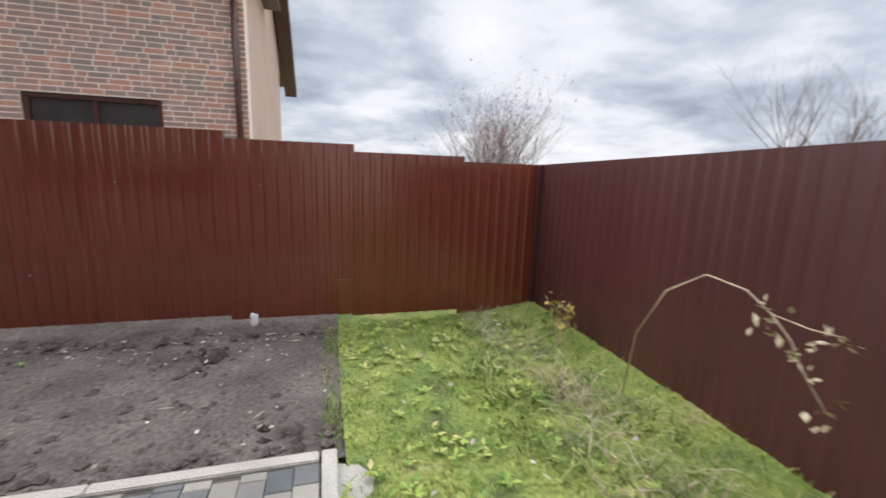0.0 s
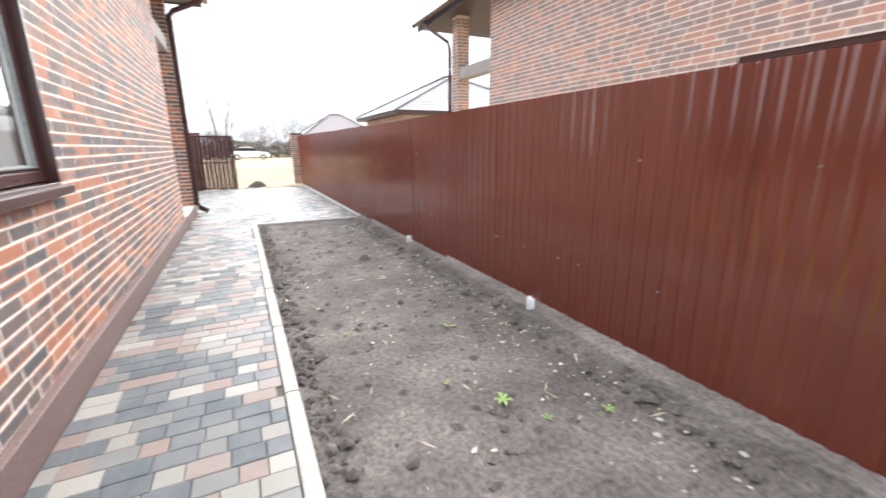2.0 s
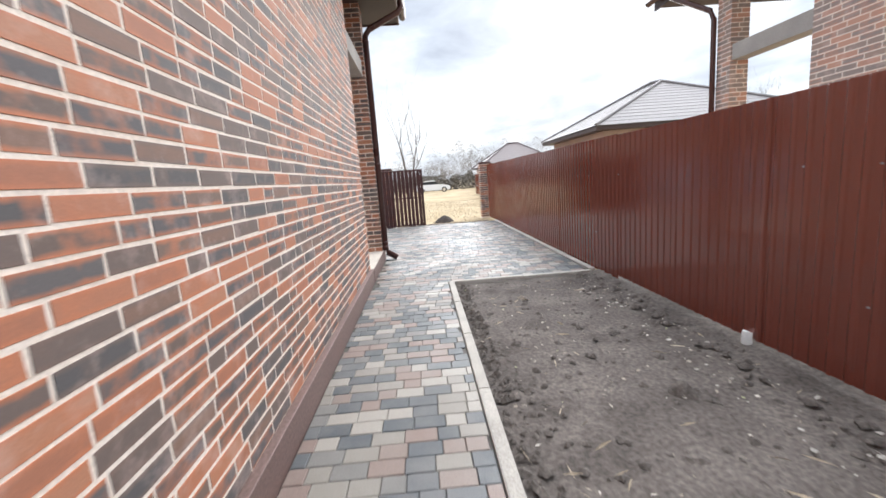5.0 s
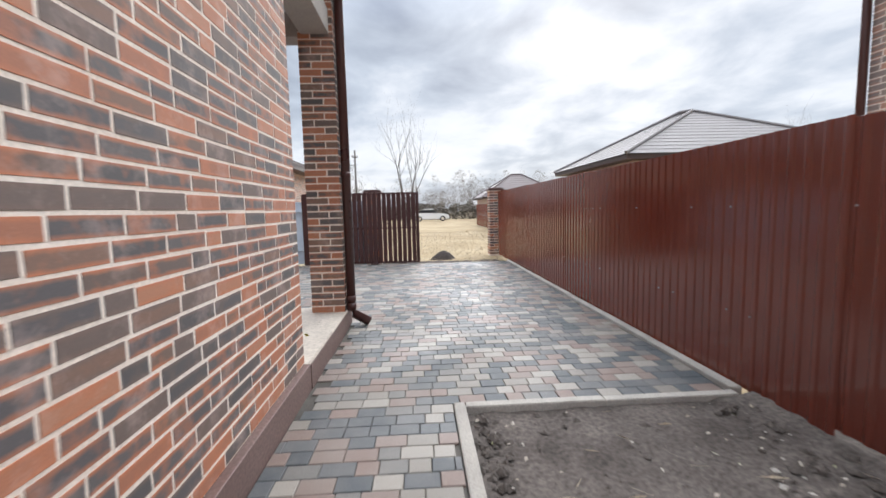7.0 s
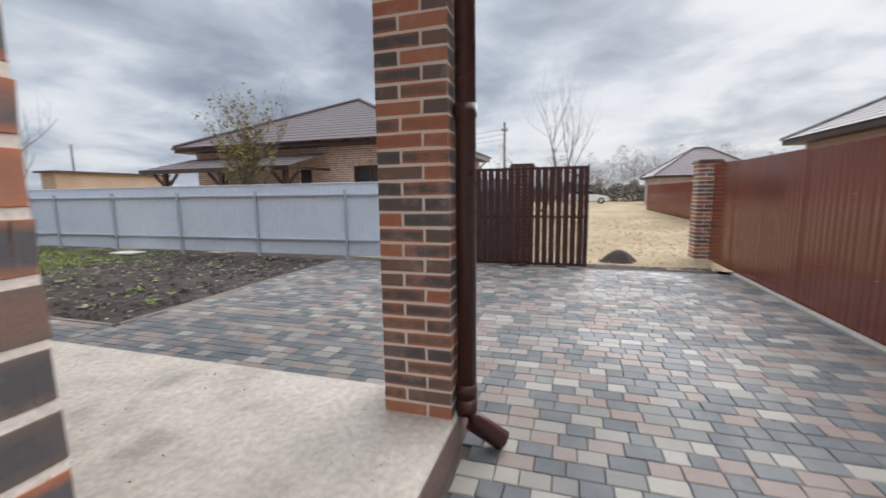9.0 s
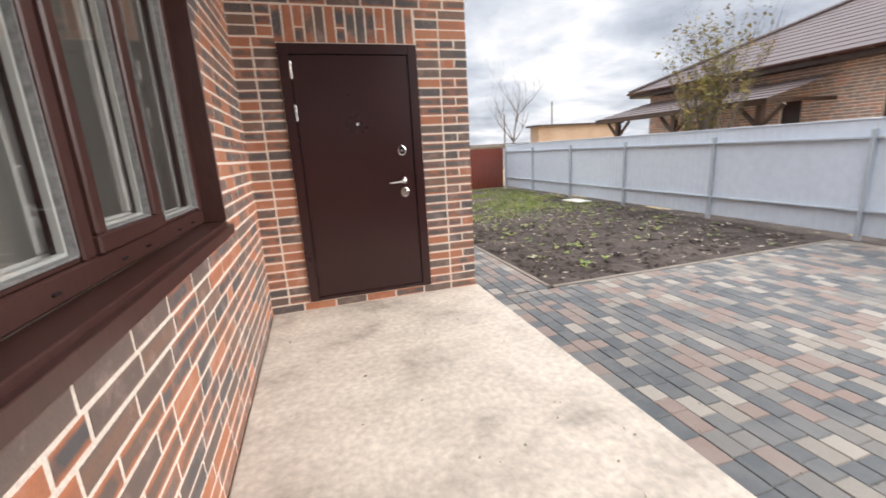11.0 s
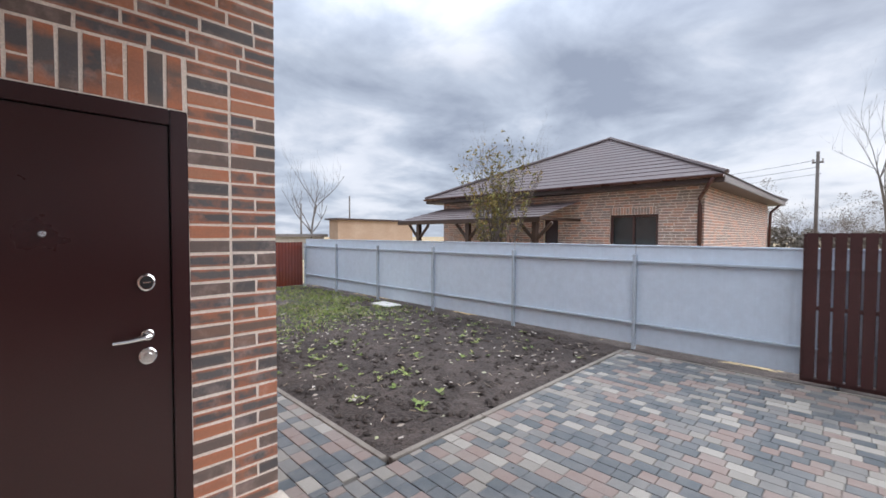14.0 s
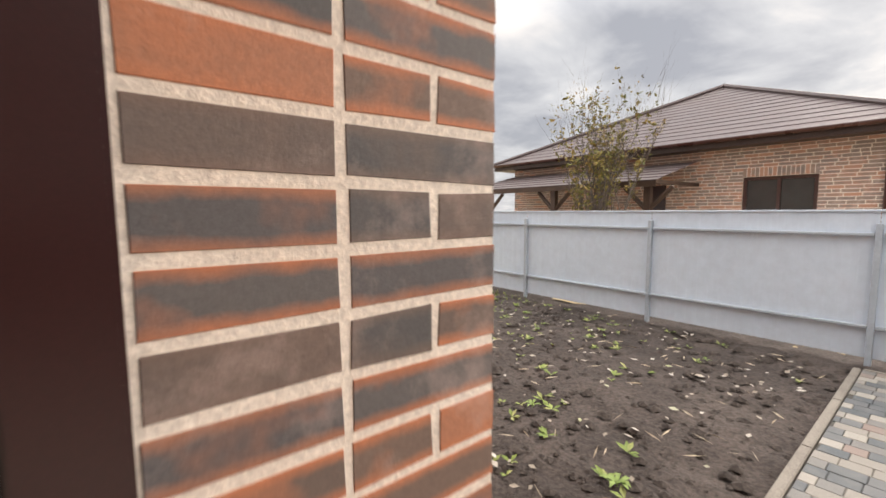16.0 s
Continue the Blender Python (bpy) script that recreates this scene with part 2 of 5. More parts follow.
M_DOOR = surf("door_steel", [(0.3, (0.029, 0.0082, 0.0086)), (0.7, (0.036, 0.0105, 0.0105))], 2.0, 260, 0.3, spread=0.03, bump=0.12, dist=0.0008, vary=0.15)
M_GAP = surf("near_black", [(0.3, (0.008, 0.007, 0.007)), (0.7, (0.012, 0.01, 0.01))], 5.0, 60, 0.7, bump=0.1)
M_FRAME = surf("brown_window_profile", [(0.3, (0.062, 0.027, 0.023)), (0.7, (0.078, 0.035, 0.030))], 3.0, 90, 0.32, spread=0.05, bump=0.06, dist=0.001, stretch=(1, 1, 0.2), vary=0.2)
M_SEAL = surf("grey_seal", [(0.3, (0.20, 0.20, 0.20)), (0.7, (0.28, 0.28, 0.28))], 5.0, 60, 0.6, bump=0.05)
M_PIPE = surf("brown_gutter", [(0.3, (0.072, 0.028, 0.024)), (0.7, (0.088, 0.036, 0.031))], 2.0, 40, 0.3, spread=0.05, bump=0.03, vary=0.1)
M_SOFFIT = surf("soffit", [(0.3, (0.05, 0.03, 0.026)), (0.7, (0.068, 0.042, 0.036))], 2.0, 40, 0.5, bump=0.1, vary=0.2)
M_CHROME = surf("satin_chrome", [(0.3, (0.70, 0.70, 0.70)), (0.7, (0.80, 0.79, 0.78))], 8.0, 150, 0.2, 1.0, bump=0.02, vary=0.05)
M_WHITE = surf("white_plaster", [(0.3, (0.66, 0.65, 0.62)), (0.7, (0.74, 0.73, 0.70))], 1.5, 40, 0.8, bump=0.1, vary=0.06)
M_FOAM = surf("white_sleeve", [(0.3, (0.66, 0.65, 0.63)), (0.7, (0.82, 0.81, 0.79))], 14, 90, 0.7, bump=0.2, vary=0.15)
M_PEACH = surf("peach_render", [(0.3, (0.47, 0.36, 0.32)), (0.7, (0.55, 0.43, 0.38))], 1.2, 60, 0.85, bump=0.3, vary=0.12)
M_ROOF = surf("roof_tile_brown", [(0.3, (0.098, 0.073, 0.073)), (0.7, (0.135, 0.104, 0.103))], 1.2, 14, 0.5, spread=0.08, bump=0.1, vary=0.2)
M_ROOF_G = surf("roof_tile_grey", [(0.3, (0.17, 0.155, 0.153)), (0.7, (0.22, 0.203, 0.20))], 1.2, 14, 0.62, spread=0.08, bump=0.1, vary=0.2)
M_WOOD = surf("dark_timber", [(0.3, (0.05, 0.027, 0.018)), (0.7, (0.085, 0.047, 0.03))], 4.0, 60, 0.65, bump=0.3, stretch=(1, 1, 0.2))
M_TAN = surf("tan_brickwork", [(0.3, (0.42, 0.29, 0.20)), (0.7, (0.50, 0.37, 0.27))], 0.7, 14, 0.85, bump=0.3, vary=0.25)
M_BARK = surf("bark", [(0.3, (0.10, 0.078, 0.066)), (0.7, (0.18, 0.145, 0.125))], 6.0, 60, 0.9, bump=0.6, vary=0.35)
M_FARBARK = surf("far_bark", [(0.3, (0.12, 0.105, 0.095)), (0.7, (0.19, 0.17, 0.155))], 4.0, 40, 0.95, bump=0.0, vary=0.25)
M_CARPAINT = surf("silver_car_paint", [(0.3, (0.74, 0.75, 0.76)), (0.7, (0.80, 0.80, 0.81))], 1.0, 40, 0.25, spread=0.03, bump=0.0, vary=0.03)
M_TYRE = surf("tyre", [(0.3, (0.012, 0.012, 0.012)), (0.7, (0.02, 0.02, 0.02))], 8, 60, 0.8, bump=0.1)
M_LAMP = surf("lamp_glass", [(0.3, (0.25, 0.03, 0.03)), (0.7, (0.3, 0.04, 0.04))], 8, 60, 0.2, bump=0.0)


def leaf_material(name, stops):
    m, n, l, b = shader(name)
    col = ramped(n, l, pick(n, l, True), stops)
    grain = noise_fac(n, l, 60.0, 3.0)
    col = mixed(n, l, 1.0, col, ramped(n, l, grain, [(0.3, (0.75,) * 3), (0.7, (1.2,) * 3)]), "MULTIPLY")
    l.new(col, b.inputs["Base Color"])
    b.inputs["Roughness"].default_value = 0.65
    return m


M_BLADE = leaf_material("grass_blade", [(0.0, (0.11, 0.20, 0.035)), (0.4, (0.23, 0.34, 0.055)), (0.8, (0.36, 0.42, 0.09)), (1.0, (0.52, 0.46, 0.20))])
M_STAR = leaf_material("bright_weed", [(0.0, (0.15, 0.24, 0.055)), (0.6, (0.22, 0.31, 0.08)), (1.0, (0.34, 0.38, 0.15))])
M_DRY = leaf_material("dry_stalk", [(0.0, (0.26, 0.20, 0.13)), (0.5, (0.42, 0.34, 0.235)), (1.0, (0.55, 0.47, 0.35))])
M_LITTER = leaf_material("pale_litter", [(0.0, (0.24, 0.20, 0.155)), (0.5, (0.36, 0.31, 0.25)), (0.85, (0.58, 0.54, 0.48)), (1.0, (0.30, 0.33, 0.12))])
M_WEED = leaf_material("weed", [(0.0, (0.11, 0.17, 0.035)), (0.6, (0.22, 0.29, 0.06)), (1.0, (0.36, 0.36, 0.14))])
M_AUTUMN = leaf_material("autumn_leaf", [(0.0, (0.13, 0.14, 0.03)), (0.5, (0.24, 0.21, 0.05)), (0.8, (0.36, 0.26, 0.06)), (1.0, (0.22, 0.13, 0.06))])
M_RED = leaf_material("red_leaf", [(0.0, (0.30, 0.10, 0.09)), (0.6, (0.42, 0.17, 0.14)), (1.0, (0.35, 0.26, 0.16))])
M_BRAMBLE = leaf_material("bramble_leaf", [(0.0, (0.34, 0.28, 0.20)), (0.5, (0.48, 0.41, 0.32)), (0.8, (0.40, 0.36, 0.12)), (1.0, (0.20, 0.24, 0.06))])


def glass_material(name):
    m, n, l, b = shader(name)
    tr = n.new("ShaderNodeBsdfTransparent")
    tr.inputs["Color"].default_value = (0.96, 0.98, 0.98, 1)
    gl = n.new("ShaderNodeBsdfGlossy")
    gl.inputs["Roughness"].default_value = 0.012
    lw = n.new("ShaderNodeLayerWeight")
    lw.inputs["Blend"].default_value = 0.5
    pw = n.new("ShaderNodeMath")
    pw.operation, pw.inputs[1].default_value = "POWER", 4.0
    gain = n.new("ShaderNodeMath")
    gain.operation, gain.inputs[1].default_value, gain.inputs[2].default_value = "MULTIPLY_ADD", 0.75, 0.075
    mx = n.new("ShaderNodeMixShader")
    l.new(lw.outputs["Facing"], pw.inputs[0])
    l.new(pw.outputs["Value"], gain.inputs[0])
    l.new(gain.outputs["Value"], mx.inputs["Fac"])
    l.new(tr.outputs["BSDF"], mx.inputs[1])
    l.new(gl.outputs["BSDF"], mx.inputs[2])
    l.new(mx.outputs["Shader"], n["Material Output"].inputs["Surface"])
    return m


M_GLASS = glass_material("window_glass")
M_DARKGLASS = surf("dark_glass", [(0.3, (0.03, 0.034, 0.036)), (0.7, (0.05, 0.054, 0.056))], 0.6, 5, 0.05, bump=0.0, vary=0.1)


# ---- building helpers ----
def mesh_ob(name, verts, faces, m, parent=None, uvs=None, smooth=False, label=""):
    me = bpy.data.meshes.new(name)
    me.from_pydata([tuple(v) for v in verts], [], [tuple(f) for f in faces])
    if uvs is not None:
        layer = me.uv_layers.new(name="piece")
        idx = np.empty(len(me.loops), dtype=np.int32)
        me.loops.foreach_get("vertex_index", idx)
        layer.data.foreach_set("uv", np.asarray(uvs, dtype=np.float32)[idx].ravel())
    if smooth:
        me.polygons.foreach_set("use_smooth", [True] * len(me.polygons))
    me.materials.append(m)
    me.update()
    ob = new(name, me)
    if parent:
        ob.parent = parent
    if label:
        ob["label"] = label
    return ob


def part(name, bm, material, parent, label=""):
    me = bpy.data.meshes.new(name)
    bmesh.ops.recalc_face_normals(bm, faces=bm.faces)
    bm.to_mesh(me)
    bm.free()
    me.materials.append(material)
    ob = new(name, me)
    if parent:
        ob.parent = parent
    if label:
        ob["label"] = label
    return ob


def boxes(spans, bevel=0.0, segs=1):
    bm = bmesh.new()
    for x0, x1, y0, y1, z0, z1 in spans:
        bmesh.ops.create_cube(bm, size=1, matrix=Matrix.Translation(((x0 + x1) / 2, (y0 + y1) / 2, (z0 + z1) / 2)) @ Matrix.Diagonal((abs(x1 - x0), abs(y1 - y0), abs(z1 - z0), 1)))
    if bevel:
        bmesh.ops.bevel(bm, geom=list(bm.edges), offset=bevel, segments=segs, affect="EDGES", clamp_overlap=True)
    return bm


def empty(name, label, category, at=(0, 0, 0), group="", kind=""):
    ob = new(name)
    ob.location = at
    return tagged(ob, label, category, group, kind)


def local(bm, at):
    bmesh.ops.translate(bm, verts=bm.verts, vec=Vector(at) * -1)
    return bm


def tube(points, radii, sides=8):
    """A round bar along points, with its ends closed."""
    verts, faces = [], []
    pts = [Vector(p) for p in points]
    for i, p in enumerate(pts):
        d = (pts[min(i + 1, len(pts) - 1)] - pts[max(i - 1, 0)]).normalized()
        a = d.orthogonal().normalized() if abs(d.z) > 0.9 else d.cross(Vector((0, 0, 1))).normalized()
        b = d.cross(a)
        r = radii[i] if isinstance(radii, (list, tuple)) else radii
        for k in range(sides):
            q = 2 * math.pi * k / sides
            verts.append(p + a * (r * math.cos(q)) + b * (r * math.sin(q)))
    for i in range(len(pts) - 1):
        for k in range(sides):
            k2 = (k + 1) % sides
            faces.append((i * sides + k, i * sides + k2, (i + 1) * sides + k2, (i + 1) * sides + k))
    faces.append(tuple(range(sides))[::-1])
    faces.append(tuple((len(pts) - 1) * sides + k for k in range(sides)))
    return verts, faces


def add_geo(store, verts, faces):
    o = len(store[0])
    store[0].extend(verts)
    store[1].extend(tuple(i + o for i in f) for f in faces)


# ---- pieces: bricks and pavers ----
PIECE_FACES = [(0, 1, 5, 4), (1, 2, 6, 5), (2, 3, 7, 6), (3, 0, 4, 7), (4, 5, 9, 8), (5, 6, 10, 9), (6, 7, 11, 10), (7, 4, 8, 11), (8, 9, 10, 11)]
piece_cache = {}


def piece_points(w, h, d, b, wob=(0,) * 8):
    rim = [(wob[0], wob[1]), (w + wob[2], wob[3]), (w + wob[4], h + wob[5]), (wob[6], h + wob[7])]
    inner = [(rim[0][0] + b, rim[0][1] + b), (rim[1][0] - b, rim[1][1] + b), (rim[2][0] - b, rim[2][1] - b), (rim[3][0] + b, rim[3][1] - b)]
    return [(x, y, 0) for x, y in rim] + [(x, y, d - b) for x, y in rim] + [(x, y, d) for x, y in inner]


def piece_uvs(w, h, b):
    return [(x / w, y / h) for x, y, _ in piece_points(w, h, 1, b)]


def lay_pieces(name, rects, origin, U, V, N, depth, bevel, m_one, m_many, parent, near=None, most=300, rough=0.0, uneven=0.0):
    """Pieces laid on a plane: those that near() picks are objects of their own, the rest one joined part."""
    rng = random.Random(7)
    O, U, V, N = Vector(origin), Vector(U), Vector(V), Vector(N)
    turn = Matrix((U, V, N)).transposed().to_4x4()
    verts, faces, uvs, made = [], [], [], 0
    for u0, u1, v0, v1 in rects:
        w, h = round(u1 - u0, 3), round(v1 - v0, 3)
        sink = rng.uniform(-rough, rough)
        if near and made < most and near(u0, v0):
            key = (name, w, h, made % 5)
            if key not in piece_cache:
                ob = mesh_ob(name, piece_points(w, h, depth, bevel, [rng.uniform(-uneven, uneven) for _ in range(8)]), PIECE_FACES, m_one, parent, piece_uvs(w, h, bevel))
                piece_cache[key] = ob.data
            else:
                ob = new(name, piece_cache[key])
                ob.parent = parent
            ob.matrix_basis = Matrix.Translation(O + U * u0 + V * v0 + N * sink) @ turn @ pose(0, 0, 0, 0, 0, rng.uniform(-0.25, 0.25))
            made += 1
        else:
            o = len(verts)
            verts.extend(O + U * (u0 + x) + V * (v0 + y) + N * (z + sink) for x, y, z in piece_points(w, h, depth, bevel, [rng.uniform(-uneven, uneven) for _ in range(8)]))
            faces.extend(tuple(i + o for i in f) for f in PIECE_FACES)
            uvs.extend(piece_uvs(w, h, bevel))
    if verts:
        tagged(mesh_ob(name + "_field", verts, faces, m_many, parent, uvs), kind="stuff")


PITCH, JOINT = 0.0745, 0.0140


def brick_rects(u0, u1, z0, z1, holes=(), length=0.25, seed=1):
    rng = random.Random(seed)
    out, k = [], 0
    step = length + JOINT
    z = z0
    while z + PITCH - JOINT <= z1 + 0.001:
        top = z + PITCH - JOINT
        spans = [(u0, u1)]
        for a, b, c, d in holes:
            if top > c + 0.01 and z < d - 0.01:
                spans = [s for p, q in spans for s in ((p, min(q, a)), (max(p, b), q)) if s[1] - s[0] > 0.03]
        cuts, x = [], u0 - step + (k % 2) * step * 0.5 + rng.uniform(-0.03, 0.03)
        while x < u1 + step:
            cuts.append(x)
            x += step * (0.5 if rng.random() < 0.13 else 0.75 if rng.random() < 0.1 else 1.0)
        for p, q in spans:
            inside = [p] + [c for c in cuts if p + 0.05 < c < q - 0.05] + [q + JOINT]
            for a, b in zip(inside, inside[1:]):
                out.append((a, b - JOINT, z + rng.uniform(-0.001, 0.001), top))
        z += PITCH
        k += 1
    return out


# ---- ground ----
def sheet(name, x0, x1, y0, y1, step, height, m, kind="structure", label="", category="", bump=0.02, seed=0.0, lift=None):
    nx, ny = max(2, int((x1 - x0) / step) + 1), max(2, int((y1 - y0) / step) + 1)
    verts, faces = [], []
    for j in range(ny):
        for i in range(nx):
            x, y = x0 + (x1 - x0) * i / (nx - 1), y0 + (y1 - y0) * j / (ny - 1)
            n = noise.noise((x * 1.3, y * 1.3, seed)) * 0.6 + noise.noise((x * 5, y * 5, seed + 3)) * 0.5 + noise.noise((x * 14, y * 14, seed + 5)) * 0.35
            verts.append((x, y, height + bump * n + (lift(x, y) if lift else 0)))
    for j in range(ny - 1):
        for i in range(nx - 1):
            a = j * nx + i
            faces.append((a, a + 1, a + nx + 1, a + nx))
    return tagged(mesh_ob(name, verts, faces, m, smooth=True), label, category, kind=kind)


FENCE_Y, BACK_X, GATE_X, GREY_X = 4.30, 2.05, -16.5, -16.68
sheet("ground", -420, 240, -330, 330, 11, -0.16, M_STRAWY, label="wide flat ground with dry straw-coloured grass", category="ground", bump=0.0)
sheet("ground_lane", -75, -16.9, -30, 30, 0.6, -0.06, M_STRAWY, label="dry sandy straw-coloured ground outside the open gate", category="ground", bump=0.05, seed=9)
sheet("garden_bed", -8.9, -0.02, 2.34, FENCE_Y + 0.9, 0.045, -0.035, M_SOIL, label="bare raked grey-brown soil bed beside the fence", category="soil", bump=0.022, seed=1,
      lift=lambda x, y: 0.05 * max(0, min(1, (y - 3.95) / 0.35)) + 0.018 * noise.noise((x * 9, y * 9, 2)) * (1 if y < 2.6 or y > 3.9 else 0.3))
sheet("lawn", -0.03, BACK_X + 0.9, -4.0, FENCE_Y + 0.9, 0.06, -0.03, M_TURF, label="patchy green lawn in the fence corner", category="lawn", bump=0.035, seed=4,
      lift=lambda x, y: 0.10 * max(0, min(1, (x - 1.5) / 0.6)))
sheet("dark_bed", GREY_X - 1.2, -11.98, -14.2, -2.74, 0.06, -0.05, M_SOIL_D, label="dug dark soil bed with weeds and pale litter", category="soil", bump=0.05, seed=6)
sheet("soil_strip", GREY_X - 0.45, GATE_X + 0.12, -2.9, 4.1, 0.06, -0.05, M_SOIL_D, label="narrow dark soil strip along the fence", category="soil", bump=0.03, seed=8)


# ---- the house: walls ----
WALL_Y, PLINTH_Y, END_X, COR_X, SLAB_Z = 1.205, 1.25, -0.95, -9.335, 0.188
DOOR_Y, PORCH_X, HOUSE_X, EAVE_Z = -2.635, -9.315, -11.133, 4.28
SW = (-4.09, -1.75, 1.14, 2.46)     # side window: x0, x1, z0, z1
PW = (-1.45, 0.29, 1.14, 2.37)      # porch window: y0, y1, z0, z1
DR = (-10.69, -9.632, 0.262, 2.30)   # door: x0, x1, z0, z1


def wall_with_hole(name, x0, x1, y0, y1, z0, z1, hole, axis, label):
    if axis == "x":
        a, b, c, d = hole
        sp = [(x0, a, y0, y1, z0, z1), (b, x1, y0, y1, z0, z1), (a, b, y0, y1, z0, c), (a, b, y0, y1, d, z1)]
    else:
        a, b, c, d = hole
        sp = [(x0, x1, y0, a, z0, z1), (x0, x1, b, y1, z0, z1), (x0, x1, a, b, z0, c), (x0, x1, a, b, d, z1)]
    ob = part(name, boxes(sp), M_MORTAR, None)
    return tagged(ob, label, "wall", kind="structure")


W = 0.0012
wall_side = wall_with_hole("wall_side", COR_X + W, END_X, 0.86, WALL_Y - W, SLAB_Z, EAVE_Z, SW, "x", "long side wall of flashed red and grey facing brick")
wall_porch = wall_with_hole("wall_porch", PORCH_X + W, PORCH_X + 0.36, DOOR_Y, 0.858, SLAB_Z, EAVE_Z, PW, "y", "porch wall of flashed facing brick with pale joints")
wall_door = wall_with_hole("wall_door", HOUSE_X + W, PORCH_X + 0.36, DOOR_Y - 0.36, DOOR_Y - W, SLAB_Z, EAVE_Z, DR, "x", "brick wall around the entrance door")
wall_front = tagged(part("wall_front", boxes([(HOUSE_X + W, HOUSE_X + 0.36, -11.5, DOOR_Y - 0.36, SLAB_Z, EAVE_Z)]), M_MORTAR, None), "front wall of facing brick beyond the porch", "wall", kind="structure")
# opening assumed in the unseen back wall to let light into the rooms
wall_end = tagged(part("wall_end", boxes([(END_X - 0.34, END_X - 0.002, -11.5, -3.9, SLAB_Z, EAVE_Z), (END_X - 0.34, END_X - 0.002, 0.4, 0.858, SLAB_Z, EAVE_Z), (END_X - 0.34, END_X - 0.002, -3.9, 0.4, SLAB_Z, 0.45),
                                 (END_X - 0.34, END_X - 0.002, -3.9, 0.4, 2.65, EAVE_Z), (HOUSE_X + 0.36, END_X - 0.34, -11.5, -11.15, SLAB_Z, EAVE_Z)]), M_PEACH, None),
                  "rendered back walls of the house", "wall", kind="structure")
tagged(part("house_floor", boxes([(PORCH_X + 0.36, END_X - 0.34, DOOR_Y - 0.3, 0.858, 0.1, 0.24), (HOUSE_X + 0.36, END_X - 0.34, -11.15, DOOR_Y - 0.36, 0.1, 0.24)]), M_WHITE, None), "pale screed floor inside the house", "floor", kind="structure")
tagged(part("house_ceiling", boxes([(PORCH_X + 0.36, END_X - 0.34, -11.1, 0.858, 2.75, 2.9)]), M_WHITE, None), "white ceiling inside the house", "ceiling", kind="structure")
tagged(part("wall_lining", boxes([(PORCH_X + 0.37, END_X - 0.35, -4.2, -4.1, 0.24, 2.75), 
                                  (PORCH_X + 0.362, PORCH_X + 0.375, DOOR_Y, PW[0], 0.24, 2.75)]), M_WHITE, None),
       "white plastered inner walls behind the windows", "wall", kind="structure")
tagged(part("plinth", boxes([(COR_X, END_X + 0.04, 0.86, PLINTH_Y, -0.12, SLAB_Z - 0.003), (HOUSE_X, HOUSE_X + 0.3, -11.5, DOOR_Y - 0.36, -0.12, SLAB_Z - 0.003),
                             (END_X - 0.3, END_X + 0.04, -11.5, 0.86, -0.12, SLAB_Z - 0.003)], 0.004), M_PLINTH, None), "brown painted rendered plinth below the brickwork", "plinth", kind="structure")
slab = tagged(part("porch_slab", boxes([(HOUSE_X - 0.03, PORCH_X, DOOR_Y - 0.02, PLINTH_Y - 0.004, -0.12, SLAB_Z)], 0.008, 2), M_SLAB, None), "stained pale concrete porch slab", "porch", kind="structure")
tagged(part("plinth_porch", boxes([(HOUSE_X - 0.02, COR_X - 0.001, PLINTH_Y - 0.002, PLINTH_Y + 0.006, -0.12, SLAB_Z - 0.012)]), M_PLINTH, None), "brown painted edge of the porch slab", "plinth", kind="structure")


# ---- windows ----
def ring(a0, a1, z0, z1, w, d0, d1, axis, bev=0.006):
    """Four frame members round an opening; d0 to d1 is the depth across the wall."""
    sp = []
    for p0, p1, q0, q1 in ((a0, a1, z0, z0 + w), (a0, a1, z1 - w, z1), (a0, a0 + w, z0 + w, z1 - w), (a1 - w, a1, z0 + w, z1 - w)):
        sp.append((p0, p1, d0, d1, q0, q1) if axis == "x" else (d0, d1, p0, p1, q0, q1))
    return boxes(sp, bev)


